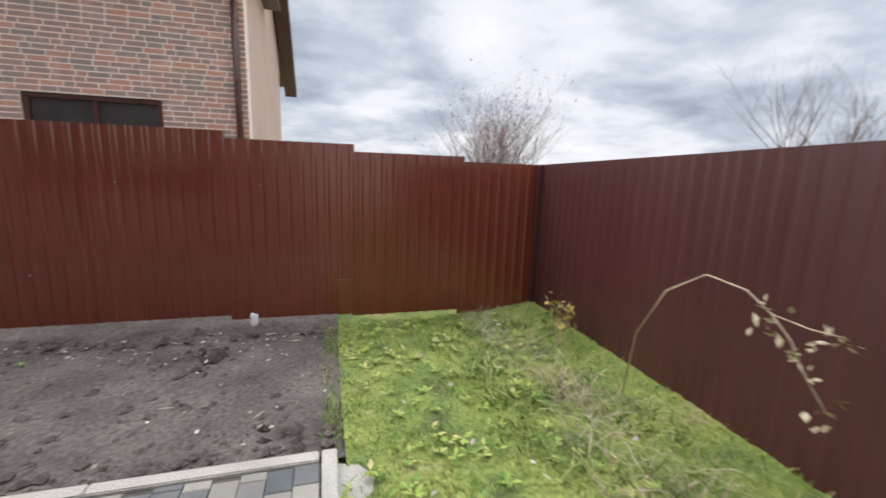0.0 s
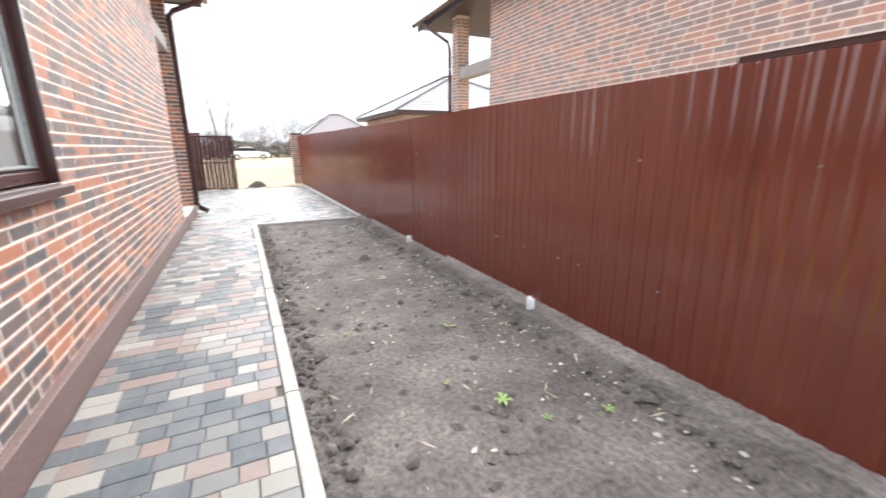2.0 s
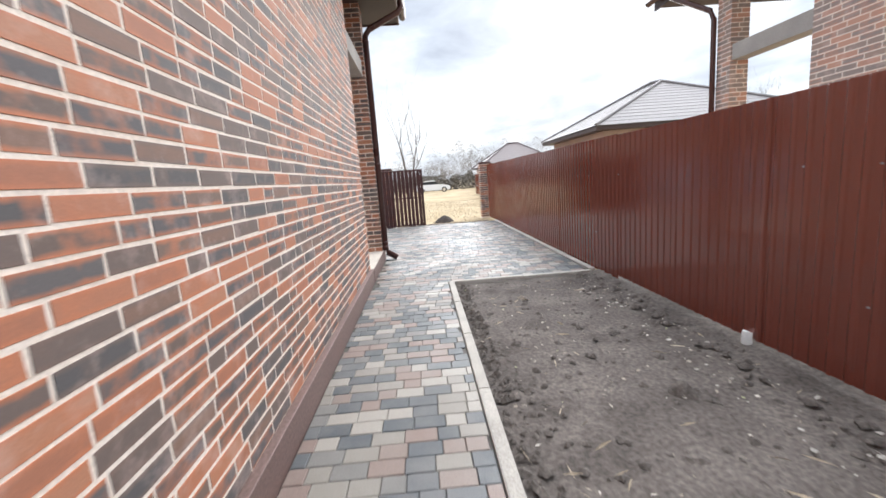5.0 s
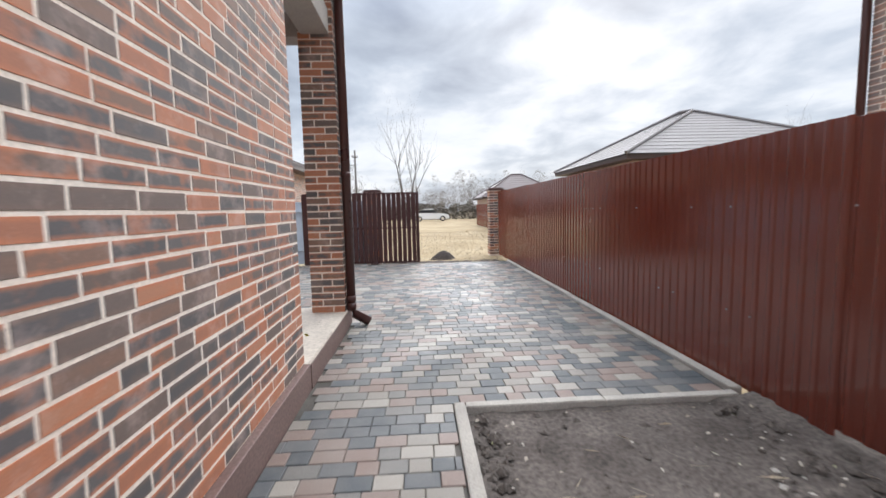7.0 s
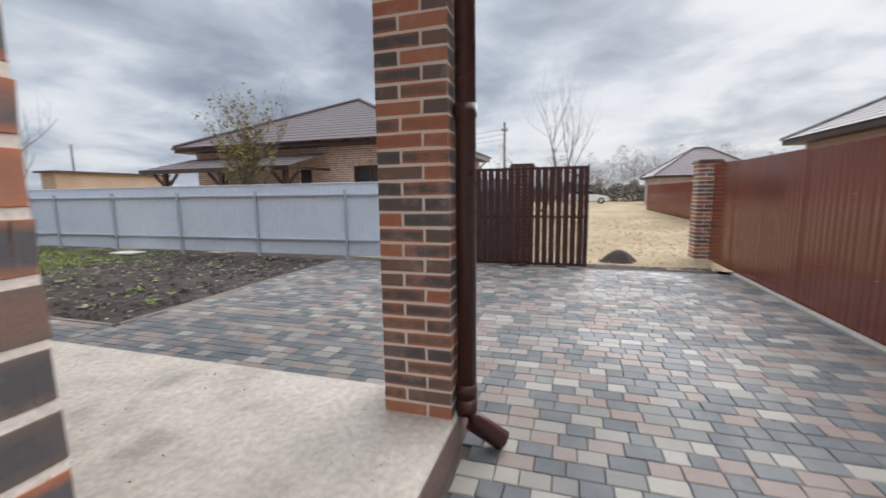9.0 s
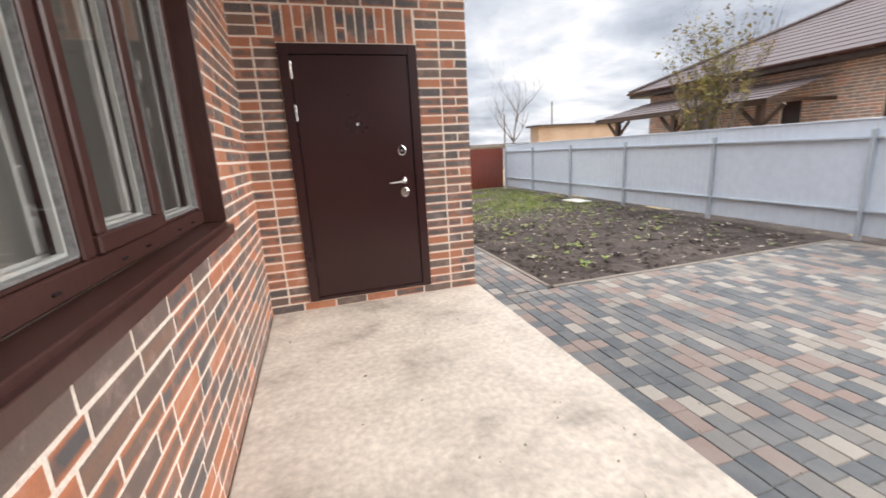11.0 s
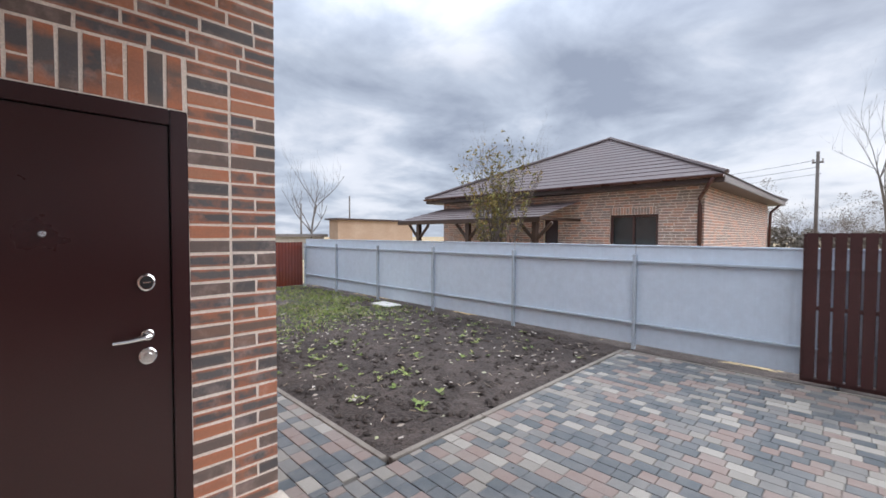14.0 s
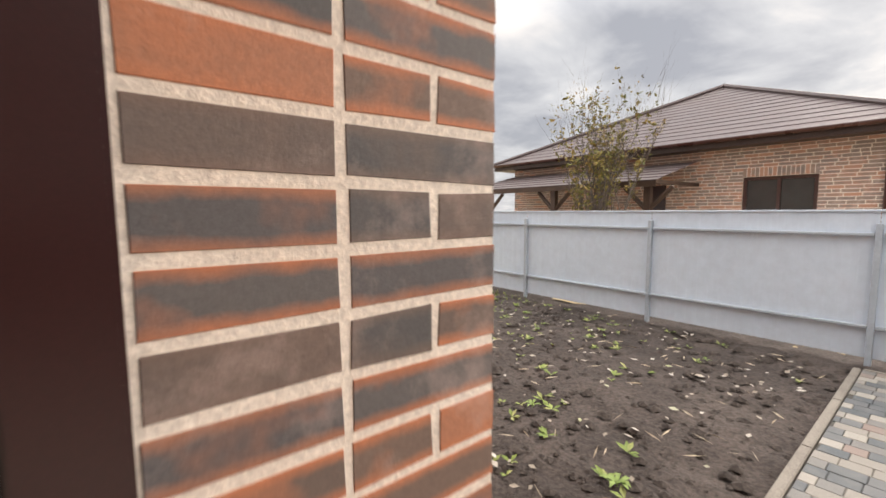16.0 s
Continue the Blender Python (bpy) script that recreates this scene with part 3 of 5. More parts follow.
def build_window(name, hole, axis, face, inward, mullions, opening, label, back=0.0, nose=0.055):
    """face: the wall's outer plane; inward: +1 or -1, the way into the house."""
    a0, a1, z0, z1 = hole
    win = empty(name, label, "window", kind="structure")
    s = inward

    def dd(p, q):
        p, q = p - (back if p > 0.06 else 0), q - (back if q > 0.06 else 0)
        return (min(face + s * p, face + s * q), max(face + s * p, face + s * q))
    d = dd(-0.012, 0.10)
    part("reveal", ring(a0 + 0.001, a1 - 0.001, z0 + 0.001, z1 - 0.001, 0.022, *d, axis, 0.003), M_FRAME, win, "brown folded metal reveal")
    d = dd(0.085, 0.155)
    part("window_frame", ring(a0 + 0.022, a1 - 0.022, z0 + 0.03, z1 - 0.022, 0.065, *d, axis), M_FRAME, win)
    d = dd(-nose, 0.09)
    sill = [(a0 - 0.03, a1 + 0.03, *d, z0 - 0.012, z0 + 0.004)] if axis == "x" else [(*d, a0 - 0.03, a1 + 0.03, z0 - 0.012, z0 + 0.004)]
    e0 = dd(-nose - 0.005, -nose + 0.005)
    sill.append((a0 - 0.03, a1 + 0.03, *e0, z0 - 0.045, z0 + 0.004) if axis == "x" else (*e0, a0 - 0.03, a1 + 0.03, z0 - 0.045, z0 + 0.004))
    part("window_sill", boxes(sill, 0.002), M_FRAME, win, "brown metal drip sill")
    mullions = sorted(mullions)
    edges = [a0 + 0.087] + [v for m in mullions for v in (m - 0.03, m + 0.03)] + [a1 - 0.087]
    for m in mullions:
        d = dd(0.085, 0.155)
        sp = (m - 0.03, m + 0.03, *d, z0 + 0.095, z1 - 0.087) if axis == "x" else (*d, m - 0.03, m + 0.03, z0 + 0.095, z1 - 0.087)
        part("mullion", boxes([sp], 0.005), M_FRAME, win)

    def glazing(p, q, lo, hi, holder):
        part("seal", ring(p, q, lo, hi, 0.007, *dd(0.086, 0.112), axis, 0.0), M_SEAL, holder, "grey rubber glazing seal")
        g = dd(0.098, 0.103)
        sp = (p - 0.003, q + 0.003, *g, lo - 0.003, hi + 0.003) if axis == "x" else (*g, p - 0.003, q + 0.003, lo - 0.003, hi + 0.003)
        pane = part("pane", boxes([sp]), M_GLASS, holder, "clear glass pane")
        pane.visible_shadow = False
        part("spacer", ring(p + 0.007, q - 0.007, lo + 0.007, hi - 0.007, 0.009, *dd(0.106, 0.122), axis, 0.0), M_WHITE, holder, "pale spacer bar of the double glazing")

    for i in range(0, len(edges), 2):
        p, q = edges[i] + 0.002, edges[i + 1] - 0.002
        if i // 2 in opening:
            sash = part("sash", ring(p, q, z0 + 0.097, z1 - 0.089, 0.052, *dd(0.072, 0.135), axis), M_FRAME, win)
            glazing(p + 0.053, q - 0.053, z0 + 0.150, z1 - 0.142, sash)
            part("inner_frame", ring(p + 0.03, q - 0.03, z0 + 0.125, z1 - 0.117, 0.045, *dd(0.137, 0.165), axis), M_WHITE, sash, "white inner side of the sash")
        else:
            light = part("glazing_bead", ring(p, q, z0 + 0.096, z1 - 0.088, 0.014, *dd(0.094, 0.12), axis, 0.003), M_FRAME, win)
            glazing(p + 0.015, q - 0.015, z0 + 0.112, z1 - 0.104, light)
            part("inner_frame", ring(p - 0.02, q + 0.02, z0 + 0.08, z1 - 0.07, 0.045, *dd(0.157, 0.17), axis), M_WHITE, light, "white inner side of the frame")
        for f in (0.3, 0.7):
            c = p + (q - p) * f
            zc = z0 + 0.055
            e1 = dd(0.079, 0.087)
            sp = (c - 0.014, c + 0.014, *e1, zc, zc + 0.007) if axis == "x" else (*e1, c - 0.014, c + 0.014, zc, zc + 0.007)
            part("drain_cap", boxes([sp], 0.002), M_GAP, win)
    d = dd(0.155, 0.345)
    part("inner_reveal", ring(a0 + 0.002, a1 - 0.002, z0 + 0.002, z1 - 0.002, 0.05, *d, axis, 0.0), M_WHITE, win, "white plaster reveal inside")
    return win


build_window("window_1", SW, "x", WALL_Y, -1, [-2.95], (1,), "dark brown two-sash window in the side brick wall", 0.04)
build_window("window_2", PW, "y", PORCH_X, 1, [-0.315, -0.84], (1,), "dark brown three-part window beside the porch", 0.0, 0.03)

# ---- entrance door ----
x0, x1, z0, z1 = DR
door = empty("door_1", "closed dark brown steel entrance door with chrome handle", "door", ((x0 + x1) / 2, DOOR_Y, z0), kind="structure")
at = door.location


def dpart(name, bm, m, label="", parent=None):
    return part(name, local(bm, at), m, parent or door, label)


dpart("door_frame", boxes([(x0 - 0.004, x0 + 0.072, DOOR_Y - 0.09, DOOR_Y + 0.022, z0, z1), (x1 - 0.072, x1 + 0.004, DOOR_Y - 0.09, DOOR_Y + 0.022, z0, z1),
                           (x0 + 0.072, x1 - 0.072, DOOR_Y - 0.09, DOOR_Y + 0.022, z1 - 0.075, z1)], 0.004, 2), M_DOOR, "dark brown steel frame")
dpart("threshold", boxes([(x0 + 0.072, x1 - 0.072, DOOR_Y - 0.09, DOOR_Y + 0.012, z0, z0 + 0.03)], 0.003), M_DOOR)
# Solid near-black block; the shade in the gap is put into its colour.
dpart("door_gap", boxes([(x0 + 0.067, x1 - 0.067, DOOR_Y - 0.06, DOOR_Y - 0.004, z0 + 0.02, z1 - 0.07)]), M_GAP, "black fill coloured as the shaded gap round the leaf")
leaf = dpart("door_leaf", boxes([(x0 + 0.078, x1 - 0.078, DOOR_Y - 0.05, DOOR_Y + 0.014, z0 + 0.036, z1 - 0.081)], 0.005, 2), M_DOOR, "smooth dark brown steel leaf")


def disc(c, r, d, sides=28, squash=1.0):
    """A flat rounded button that stands out along +y."""
    v, f = [], []
    for ry, rr in ((0.0, 1.0), (d * 0.7, 1.0), (d, 0.82)):
        for k in range(sides):
            q = 2 * math.pi * k / sides
            v.append((c[0] + r * rr * math.cos(q), c[1] + ry, c[2] + r * squash * rr * math.sin(q)))
    for i in range(2):
        for k in range(sides):
            f.append((i * sides + k, i * sides + (k + 1) % sides, (i + 1) * sides + (k + 1) % sides, (i + 1) * sides + k))
    f.append(tuple(2 * sides + k for k in range(sides)))
    bm = bmesh.new()
    vs = [bm.verts.new(p) for p in v]
    for q in f:
        bm.faces.new([vs[i] for i in q])
    return bm


FACE = DOOR_Y + 0.014
cyl = dpart("upper_lock", disc((-10.515, FACE, 1.475), 0.035, 0.012, squash=1.15), M_CHROME, "oval chrome lock escutcheon")
dpart("lock_face", disc((-10.515, FACE + 0.0115, 1.475), 0.026, 0.003, squash=1.15), M_GAP, "black face of the lock", cyl)
dpart("key_slot", boxes([(-10.53, -10.50, FACE + 0.014, FACE + 0.0165, 1.471, 1.479)], 0.001), M_CHROME, "", cyl)
low = dpart("lower_lock", disc((-10.515, FACE, 1.128), 0.036, 0.012, squash=1.1), M_CHROME, "oval chrome cylinder escutcheon")
dpart("cylinder", disc((-10.515, FACE + 0.012, 1.128), 0.016, 0.006), M_CHROME, "", low)
v, f = tube([(-10.515, FACE, 1.227), (-10.515, FACE + 0.045, 1.227), (-10.50, FACE + 0.055, 1.226), (-10.44, FACE + 0.055, 1.217), (-10.38, FACE + 0.05, 1.215)], [0.013, 0.012, 0.012, 0.010, 0.009], 10)
bm = bmesh.new()
vs = [bm.verts.new(p) for p in v]
for q in f:
    bm.faces.new([vs[i] for i in q])
handle = dpart("door_handle", bm, M_CHROME, "chrome lever handle")
dpart("rose", disc((-10.515, FACE, 1.227), 0.026, 0.010), M_CHROME, "", handle)
dpart("peephole", disc((-10.167, FACE, 1.70), 0.014, 0.012), M_CHROME, "small chrome peephole")
for zc in (2.11, 1.80, 0.55):
    v, f = tube([(x1 - 0.075, FACE + 0.004, zc - 0.06), (x1 - 0.075, FACE + 0.004, zc + 0.06)], 0.011, 10)
    bm = bmesh.new()
    vs = [bm.verts.new(p) for p in v]
    for q in f:
        bm.faces.new([vs[i] for i in q])
    dpart("hinge", bm, M_CHROME if zc > 1 else M_DOOR, "worn steel hinge")

# ---- porch pillar, beam and roof ----
PX0, PX1, PY0, PY1 = -11.25, -10.89, 0.87, 1.23
pillar = empty("porch_pillar", "square porch pillar of flashed facing brick", "pillar", ((PX0 + PX1) / 2, (PY0 + PY1) / 2, SLAB_Z), kind="structure")
part("core", local(boxes([(PX0 + W, PX1 - W, PY0 + W, PY1 - W, SLAB_Z, EAVE_Z)]), pillar.location), M_MORTAR, pillar, "pale mortar core")
tagged(part("porch_beam", boxes([(PX1 - 0.004, COR_X + 0.02, PY0 + 0.03, WALL_Y - 0.012, 3.14, 3.40), (PX0 + 0.06, PX1 - 0.06, DOOR_Y, PY0 + 0.004, 3.14, 3.40)], 0.006), M_BEAM, None), "grey concrete beam over the porch", "beam", kind="structure")
roof = empty("house_roof", "dark brown roof of the house with boarded eaves", "roof", kind="structure")
part("soffit", boxes([(HOUSE_X - 0.75, END_X + 0.6, -12.0, WALL_Y + 0.62, EAVE_Z, EAVE_Z + 0.03)]), M_SOFFIT, roof, "dark brown boarded soffit")
part("fascia", boxes([(HOUSE_X - 0.78, END_X + 0.63, WALL_Y + 0.62, WALL_Y + 0.645, EAVE_Z - 0.02, EAVE_Z + 0.2), (HOUSE_X - 0.78, HOUSE_X - 0.75, -12.0, WALL_Y + 0.62, EAVE_Z - 0.02, EAVE_Z + 0.2)], 0.003), M_PIPE, roof)


def roof_rows(store, a, b, c, d, rows, lip=0.016):
    """Stepped rows of a roof face between its eave a-b and its top edge d-c."""
    a, b, c, d = (Vector(p) for p in (a, b, c, d))
    up = Vector((0, 0, lip))
    o = len(store[0])
    for i in range(rows + 1):
        p, q = a.lerp(d, i / rows), b.lerp(c, i / rows)
        store[0].extend([p, q, p + up, q + up])
    for i in range(rows):
        k = o + 4 * i
        store[1].extend([(k, k + 1, k + 3, k + 2), (k + 2, k + 3, k + 5, k + 4)])


def hip_cover(parent, x0, x1, y0, y1, ze, ridge_a, ridge_b, rows, m, name="roof_cover"):
    st = ([], [])
    e = [(x0, y0, ze), (x1, y0, ze), (x1, y1, ze), (x0, y1, ze)]
    A, B = ridge_a, ridge_b
    if abs(A[0] - B[0]) >= abs(A[1] - B[1]):
        lo, hi = (A, B) if A[0] < B[0] else (B, A)
        fs = [(e[0], e[1], hi, lo), (e[1], e[2], hi, hi), (e[2], e[3], lo, hi), (e[3], e[0], lo, lo)]
    else:
        lo, hi = (A, B) if A[1] < B[1] else (B, A)
        fs = [(e[0], e[1], lo, lo), (e[1], e[2], hi, lo), (e[2], e[3], hi, hi), (e[3], e[0], lo, hi)]
    for f4 in fs:
        st = ([], [])
        roof_rows(st, *f4, rows)
        ob = mesh_ob("roof_slope", st[0], st[1], m, parent)
    hips = ([], [])
    for i, corner in enumerate(e):
        top = min((A, B), key=lambda r: (Vector(r) - Vector(corner)).length)
        add_geo(hips, *tube([Vector(corner) + Vector((0, 0, 0.04)), Vector(top) + Vector((0, 0, 0.05))], 0.06, 6))
    if (Vector(A) - Vector(B)).length > 0.05:
        add_geo(hips, *tube([Vector(A) + Vector((0, 0, 0.05)), Vector(B) + Vector((0, 0, 0.05))], 0.07, 6))
    mesh_ob("ridge_cap", hips[0], hips[1], m, parent)
    return ob


hip_cover(roof, HOUSE_X - 0.8, END_X + 0.65, -12.0, WALL_Y + 0.66, EAVE_Z + 0.16, (-7.2, -5.2, 6.6), (-4.8, -5.2, 6.6), 16, M_ROOF)


def gutter_run(parent, p, q, outward):
    """A half-round gutter from p to q; outward: the side on which it hangs."""
    v, f = [], []
    p, q, o = Vector(p), Vector(q), Vector(outward)
    n = 9
    for end in (p, q):
        for r in (0.062, 0.056):
            for k in range(n):
                ang = math.pi * k / (n - 1)
                v.append(end + o * (0.062 - r * math.cos(ang)) + Vector((0, 0, -r * math.sin(ang))))
    for k in range(n - 1):
        f += [(k, k + 1, 2 * n + k + 1, 2 * n + k), (n + k, 3 * n + k, 3 * n + k + 1, n + k + 1)]
    f += [(0, n, 3 * n, 2 * n), (n - 1, 3 * n - 1, 4 * n - 1, 2 * n - 1), tuple(range(n)), tuple(range(2 * n, 3 * n))]
    return mesh_ob("gutter", v, f, M_PIPE, parent)


gutter_run(roof, (HOUSE_X - 0.8, WALL_Y + 0.65, EAVE_Z + 0.12), (END_X + 0.65, WALL_Y + 0.65, EAVE_Z + 0.12), (0, 1, 0))


def mesh_tube(name, pts, r, m, parent=None, sides=12, label=""):
    v, f = tube(pts, r, sides)
    return mesh_ob(name, v, f, m, parent, smooth=True, label=label)


pipe = empty("downpipe", "dark brown round rainwater downpipe fixed to the pillar", "downpipe", (-10.99, 1.285, 0))


def rel(pts, ob):
    return [Vector(p) - ob.location for p in pts]


mesh_tube("pipe", rel([(-10.99, 1.91, 4.34), (-10.99, 1.91, 4.22), (-10.99, 1.86, 4.14), (-10.99, 1.36, 3.90), (-10.99, 1.285, 3.80), (-10.99, 1.285, 0.24)], pipe), 0.05, M_PIPE, pipe)
mesh_tube("spout", rel([(-10.99, 1.285, 0.27), (-10.99, 1.285, 0.19), (-11.0, 1.31, 0.14), (-11.03, 1.47, 0.035)], pipe), 0.054, M_PIPE, pipe)
for zc in (0.32, 1.7, 3.72):
    mesh_tube("collar", rel([(-10.99, 1.285, zc - 0.03), (-10.99, 1.285, zc + 0.03)], pipe), 0.055, M_PIPE, pipe)
    part("clamp", local(boxes([(-11.005, -10.975, 1.225, 1.24, zc - 0.012, zc + 0.012)]), pipe.location), M_PIPE, pipe)

# ---- brown sheet fence ----
RIB = 0.1063


def ribbed(width, height, axis, depth=0.009, ribs=10, fall=0.0):
    """Trapezoid-ribbed sheet, from the origin along +axis, ribs standing towards -y (or -x)."""
    prof = []
    p = width / ribs
    for i in range(ribs):
        b = i * p
        prof += [(b, 0), (b + p * 0.50, 0), (b + p * 0.64, -depth), (b + p * 0.86, -depth)]
    prof.append((width, 0))
    v, f = [], []
    for z in (0.0, height):
        for a, d in prof:
            h = z - (fall * a / width if z else 0)
            v.append((a, d, h) if axis == "x" else (d, a, h))
    n = len(prof)
    for i in range(n - 1):
        f.append((i, i + 1, n + i + 1, n + i))
    k = len(v)
    # a folded thickness of 3 mm along the top edge
    for a, d in prof:
        h = height - fall * a / width
        v.append((a, d + 0.003, h) if axis == "x" else (d + 0.003, a, h))
    for i in range(n - 1):
        f.append((n + i, n + i + 1, k + i + 1, k + i))
    return v, f


side_fence = empty("side_fence", "reddish-brown ribbed sheet-metal fence in stepped panels", "fence", (0, FENCE_Y, 0), kind="structure")
PANEL = 1.063
edges = [(1.19, 1.53, -0.03), (0.125, 1.585, 0.02), (-0.94, 1.645, 0.05)]
xk = -0.94
while xk > -17.0:
    xk -= PANEL
    edges.append((xk, 1.705 + 0.006 * max(0, -xk - 7), 0.09 if xk > -6 else 0.05 if xk > -9.1 else 0.0))
cache = {}
for i, (x, top, bot) in enumerate(edges):
    key = round(top - bot, 2)
    if key not in cache:
        v, f = ribbed(PANEL + 0.03, top - bot, "x")
        ob = mesh_ob("sheet", v, f, M_FENCE, side_fence)
        cache[key] = ob.data
    else:
        ob = new("sheet", cache[key])
        ob.parent = side_fence
    ob.location = (x, 0.004 * (i % 2), bot)
for x in (1.2, -1.7, -4.6, -7.5, -10.4, -13.3, -16.2):
    part("post", boxes([(x - 0.03, x + 0.03, 0.012, 0.07, 0.12, 1.5)], 0.004), M_FENCE, side_fence)
for zc in (0.35, 1.25):
    part("rail", boxes([(-17.0, BACK_X, 0.012, 0.05, zc - 0.02, zc + 0.02)], 0.003), M_FENCE, side_fence)
part("patch", boxes([(-0.01, 0.115, -0.035, -0.02, 0.05, 0.40)], 0.002), M_FENCE, side_fence, "short brown patch of sheet at the foot")
bolt_v = ([], [])
for x in np.arange(1.9, -16.5, -0.2126):
    for zc in (0.52, 1.26):
        if random.random() < 0.25:
            add_geo(bolt_v, *tube([(x, -0.012, zc), (x, -0.019, zc)], 0.006, 6))
tagged(mesh_ob("screw", bolt_v[0], bolt_v[1], M_SEAL, side_fence), kind="stuff")

back_fence = empty("back_fence", "matte brown sheet-metal fence across the plot end, coloured darker for shade", "fence", (BACK_X, 0, 0), kind="structure")
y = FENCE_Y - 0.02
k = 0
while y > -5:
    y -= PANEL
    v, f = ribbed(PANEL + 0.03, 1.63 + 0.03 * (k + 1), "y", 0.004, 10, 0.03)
    ob = mesh_ob("sheet", v, f, M_FENCE_SHADED, back_fence)
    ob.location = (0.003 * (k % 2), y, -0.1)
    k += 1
part("corner_post", boxes([(-0.05, 0.02, FENCE_Y - 0.06, FENCE_Y - 0.01, -0.1, 1.53)], 0.004), M_FENCE_SHADED, back_fence)

stub = empty("post_sleeve", "white sleeved post stub at the foot of the fence", "post", (-0.75, 4.278, 0), group="post sleeves along the fence")
v, f = tube([(0, 0, -0.08), (0, 0, 0.03), (0.002, 0, 0.095), (0.004, 0, 0.10)], [0.034, 0.035, 0.033, 0.028], 14)
mesh_ob("sleeve", v, f, M_FOAM, stub, smooth=True)
v, f = tube([(0.0, 0, -0.06), (0.0, 0, -0.02)], 0.05, 12)
mesh_ob("collar", v, f, M_CONC, stub)
for x in (-3.50, -6.32):
    copy_thing(stub, pose(x, 4.278, 0.0, 0, 0, random.uniform(0, 90)))

# ---- blue-grey fence on the far side ----
grey_fence = empty("grey_fence", "pale blue-grey sheet-metal fence with posts and two rails", "fence", (GREY_X, 0, 0), kind="structure")
posts = [0.69, -0.42, -2.70, -4.955, -7.22, -9.39, -11.54, -13.6]
for a, b in zip(posts, posts[1:]):
    v, f = ribbed(abs(b - a) - 0.004, 1.515, "y", 0.003, 18)
    ob = mesh_ob("sheet", v, f, M_GREY, grey_fence)
    ob.location = (-0.035, b + 0.002, 0.03)
    for zc in (0.36, 1.31):
        part("rail", boxes([(-0.03, 0.012, b + 0.034, a - 0.034, zc - 0.014, zc + 0.014)], 0.003), M_GREYPOST, grey_fence)
    part("trim", boxes([(-0.05, -0.02, b + 0.002, a - 0.002, 1.54, 1.562)], 0.003), M_GREY, grey_fence)
for p in posts:
    part("post", boxes([(-0.03, 0.03, p - 0.026, p + 0.026, -0.2, 1.42)], 0.004), M_GREYPOST, grey_fence)
end_fence = empty("end_fence", "brown sheet-metal fence closing the far end of the garden", "fence", (-16.6, -13.62, 0), kind="structure")
for i in range(5):
    v, f = ribbed(PANEL, 1.45, "x")
    ob = mesh_ob("sheet", v, f, M_FENCE, end_fence)
    ob.location = (i * PANEL, 0.003 * (i % 2), 0.0)

# ---- sliding gate of slats, slid open ----
gate = empty("sliding_gate", "open dark brown sliding gate of upright metal slats", "gate", (GATE_X, 0.65, 0))
G0, G1 = -0.74, 2.04
y = G0 - 0.65 + 0.03
while y < G1 - 0.65 - 0.08:
    part("slat", boxes([(0.022, 0.034, y, y + 0.098, 0.06, 1.74)], 0.003), M_GATE, gate)
    y += 0.118
part("gate_frame", boxes([(-0.02, 0.02, G0 - 0.65, G1 - 0.65, 0.02, 0.07), (-0.02, 0.02, G0 - 0.65, G1 - 0.65, 1.69, 1.735),
                          (-0.02, 0.02, G1 - 0.70, G1 - 0.65, 0.07, 1.69), (-0.02, 0.02, G0 - 0.65, G0 - 0.60, 0.07, 1.69)], 0.003), M_GATE, gate)
for zc in (0.88,):
    part("rail", boxes([(-0.021, 0.021, G0 - 0.60, G1 - 0.70, zc - 0.022, zc + 0.022)], 0.003), M_GATE, gate)
part("end_cap", boxes([(-0.035, 0.04, G1 - 0.65, G1 - 0.625, 0.02, 1.76)], 0.003), M_GATE, gate)
for yy in (0.3, 1.0):
    part("roller", boxes([(-0.05, 0.05, yy - 0.09, yy + 0.09, -0.02, 0.035)], 0.006), M_GATE, gate)
v, f = tube([(-0.03, 0.55, 0.9), (-0.03, 1.33, 1.68)], 0.014, 6)
mesh_ob("brace", v, f, M_GATE, gate)


def gate_pillar(x0, x1, y0, y1, z, label):
    p = empty("gate_pillar", label, "pillar", ((x0 + x1) / 2, (y0 + y1) / 2, 0), group="brick gate pillars")
    part("core", local(boxes([(x0 + W, x1 - W, y0 + W, y1 - W, -0.1, z)]), p.location), M_MORTAR, p)
    part("cap", local(boxes([(x0 - 0.035, x1 + 0.035, y0 - 0.035, y1 + 0.035, z, z + 0.035), (x0 - 0.015, x1 + 0.015, y0 - 0.015, y1 + 0.015, z + 0.037, z + 0.07)], 0.004), p.location), M_PIPE, p, "dark brown metal cap")
    return p


GP1 = (-18.33, -17.96, 4.06, 4.43, 1.80)
GP2 = (-17.20, -16.82, 0.72, 1.10, 1.76)
gp1 = gate_pillar(*GP1, "brick gate pillar with a dark metal cap")
gp2 = gate_pillar(*GP2, "brick gate pillar behind the slatted gate")


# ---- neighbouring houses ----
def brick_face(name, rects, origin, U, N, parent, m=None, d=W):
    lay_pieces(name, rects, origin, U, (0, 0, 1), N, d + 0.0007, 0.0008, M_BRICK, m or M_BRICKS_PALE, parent)


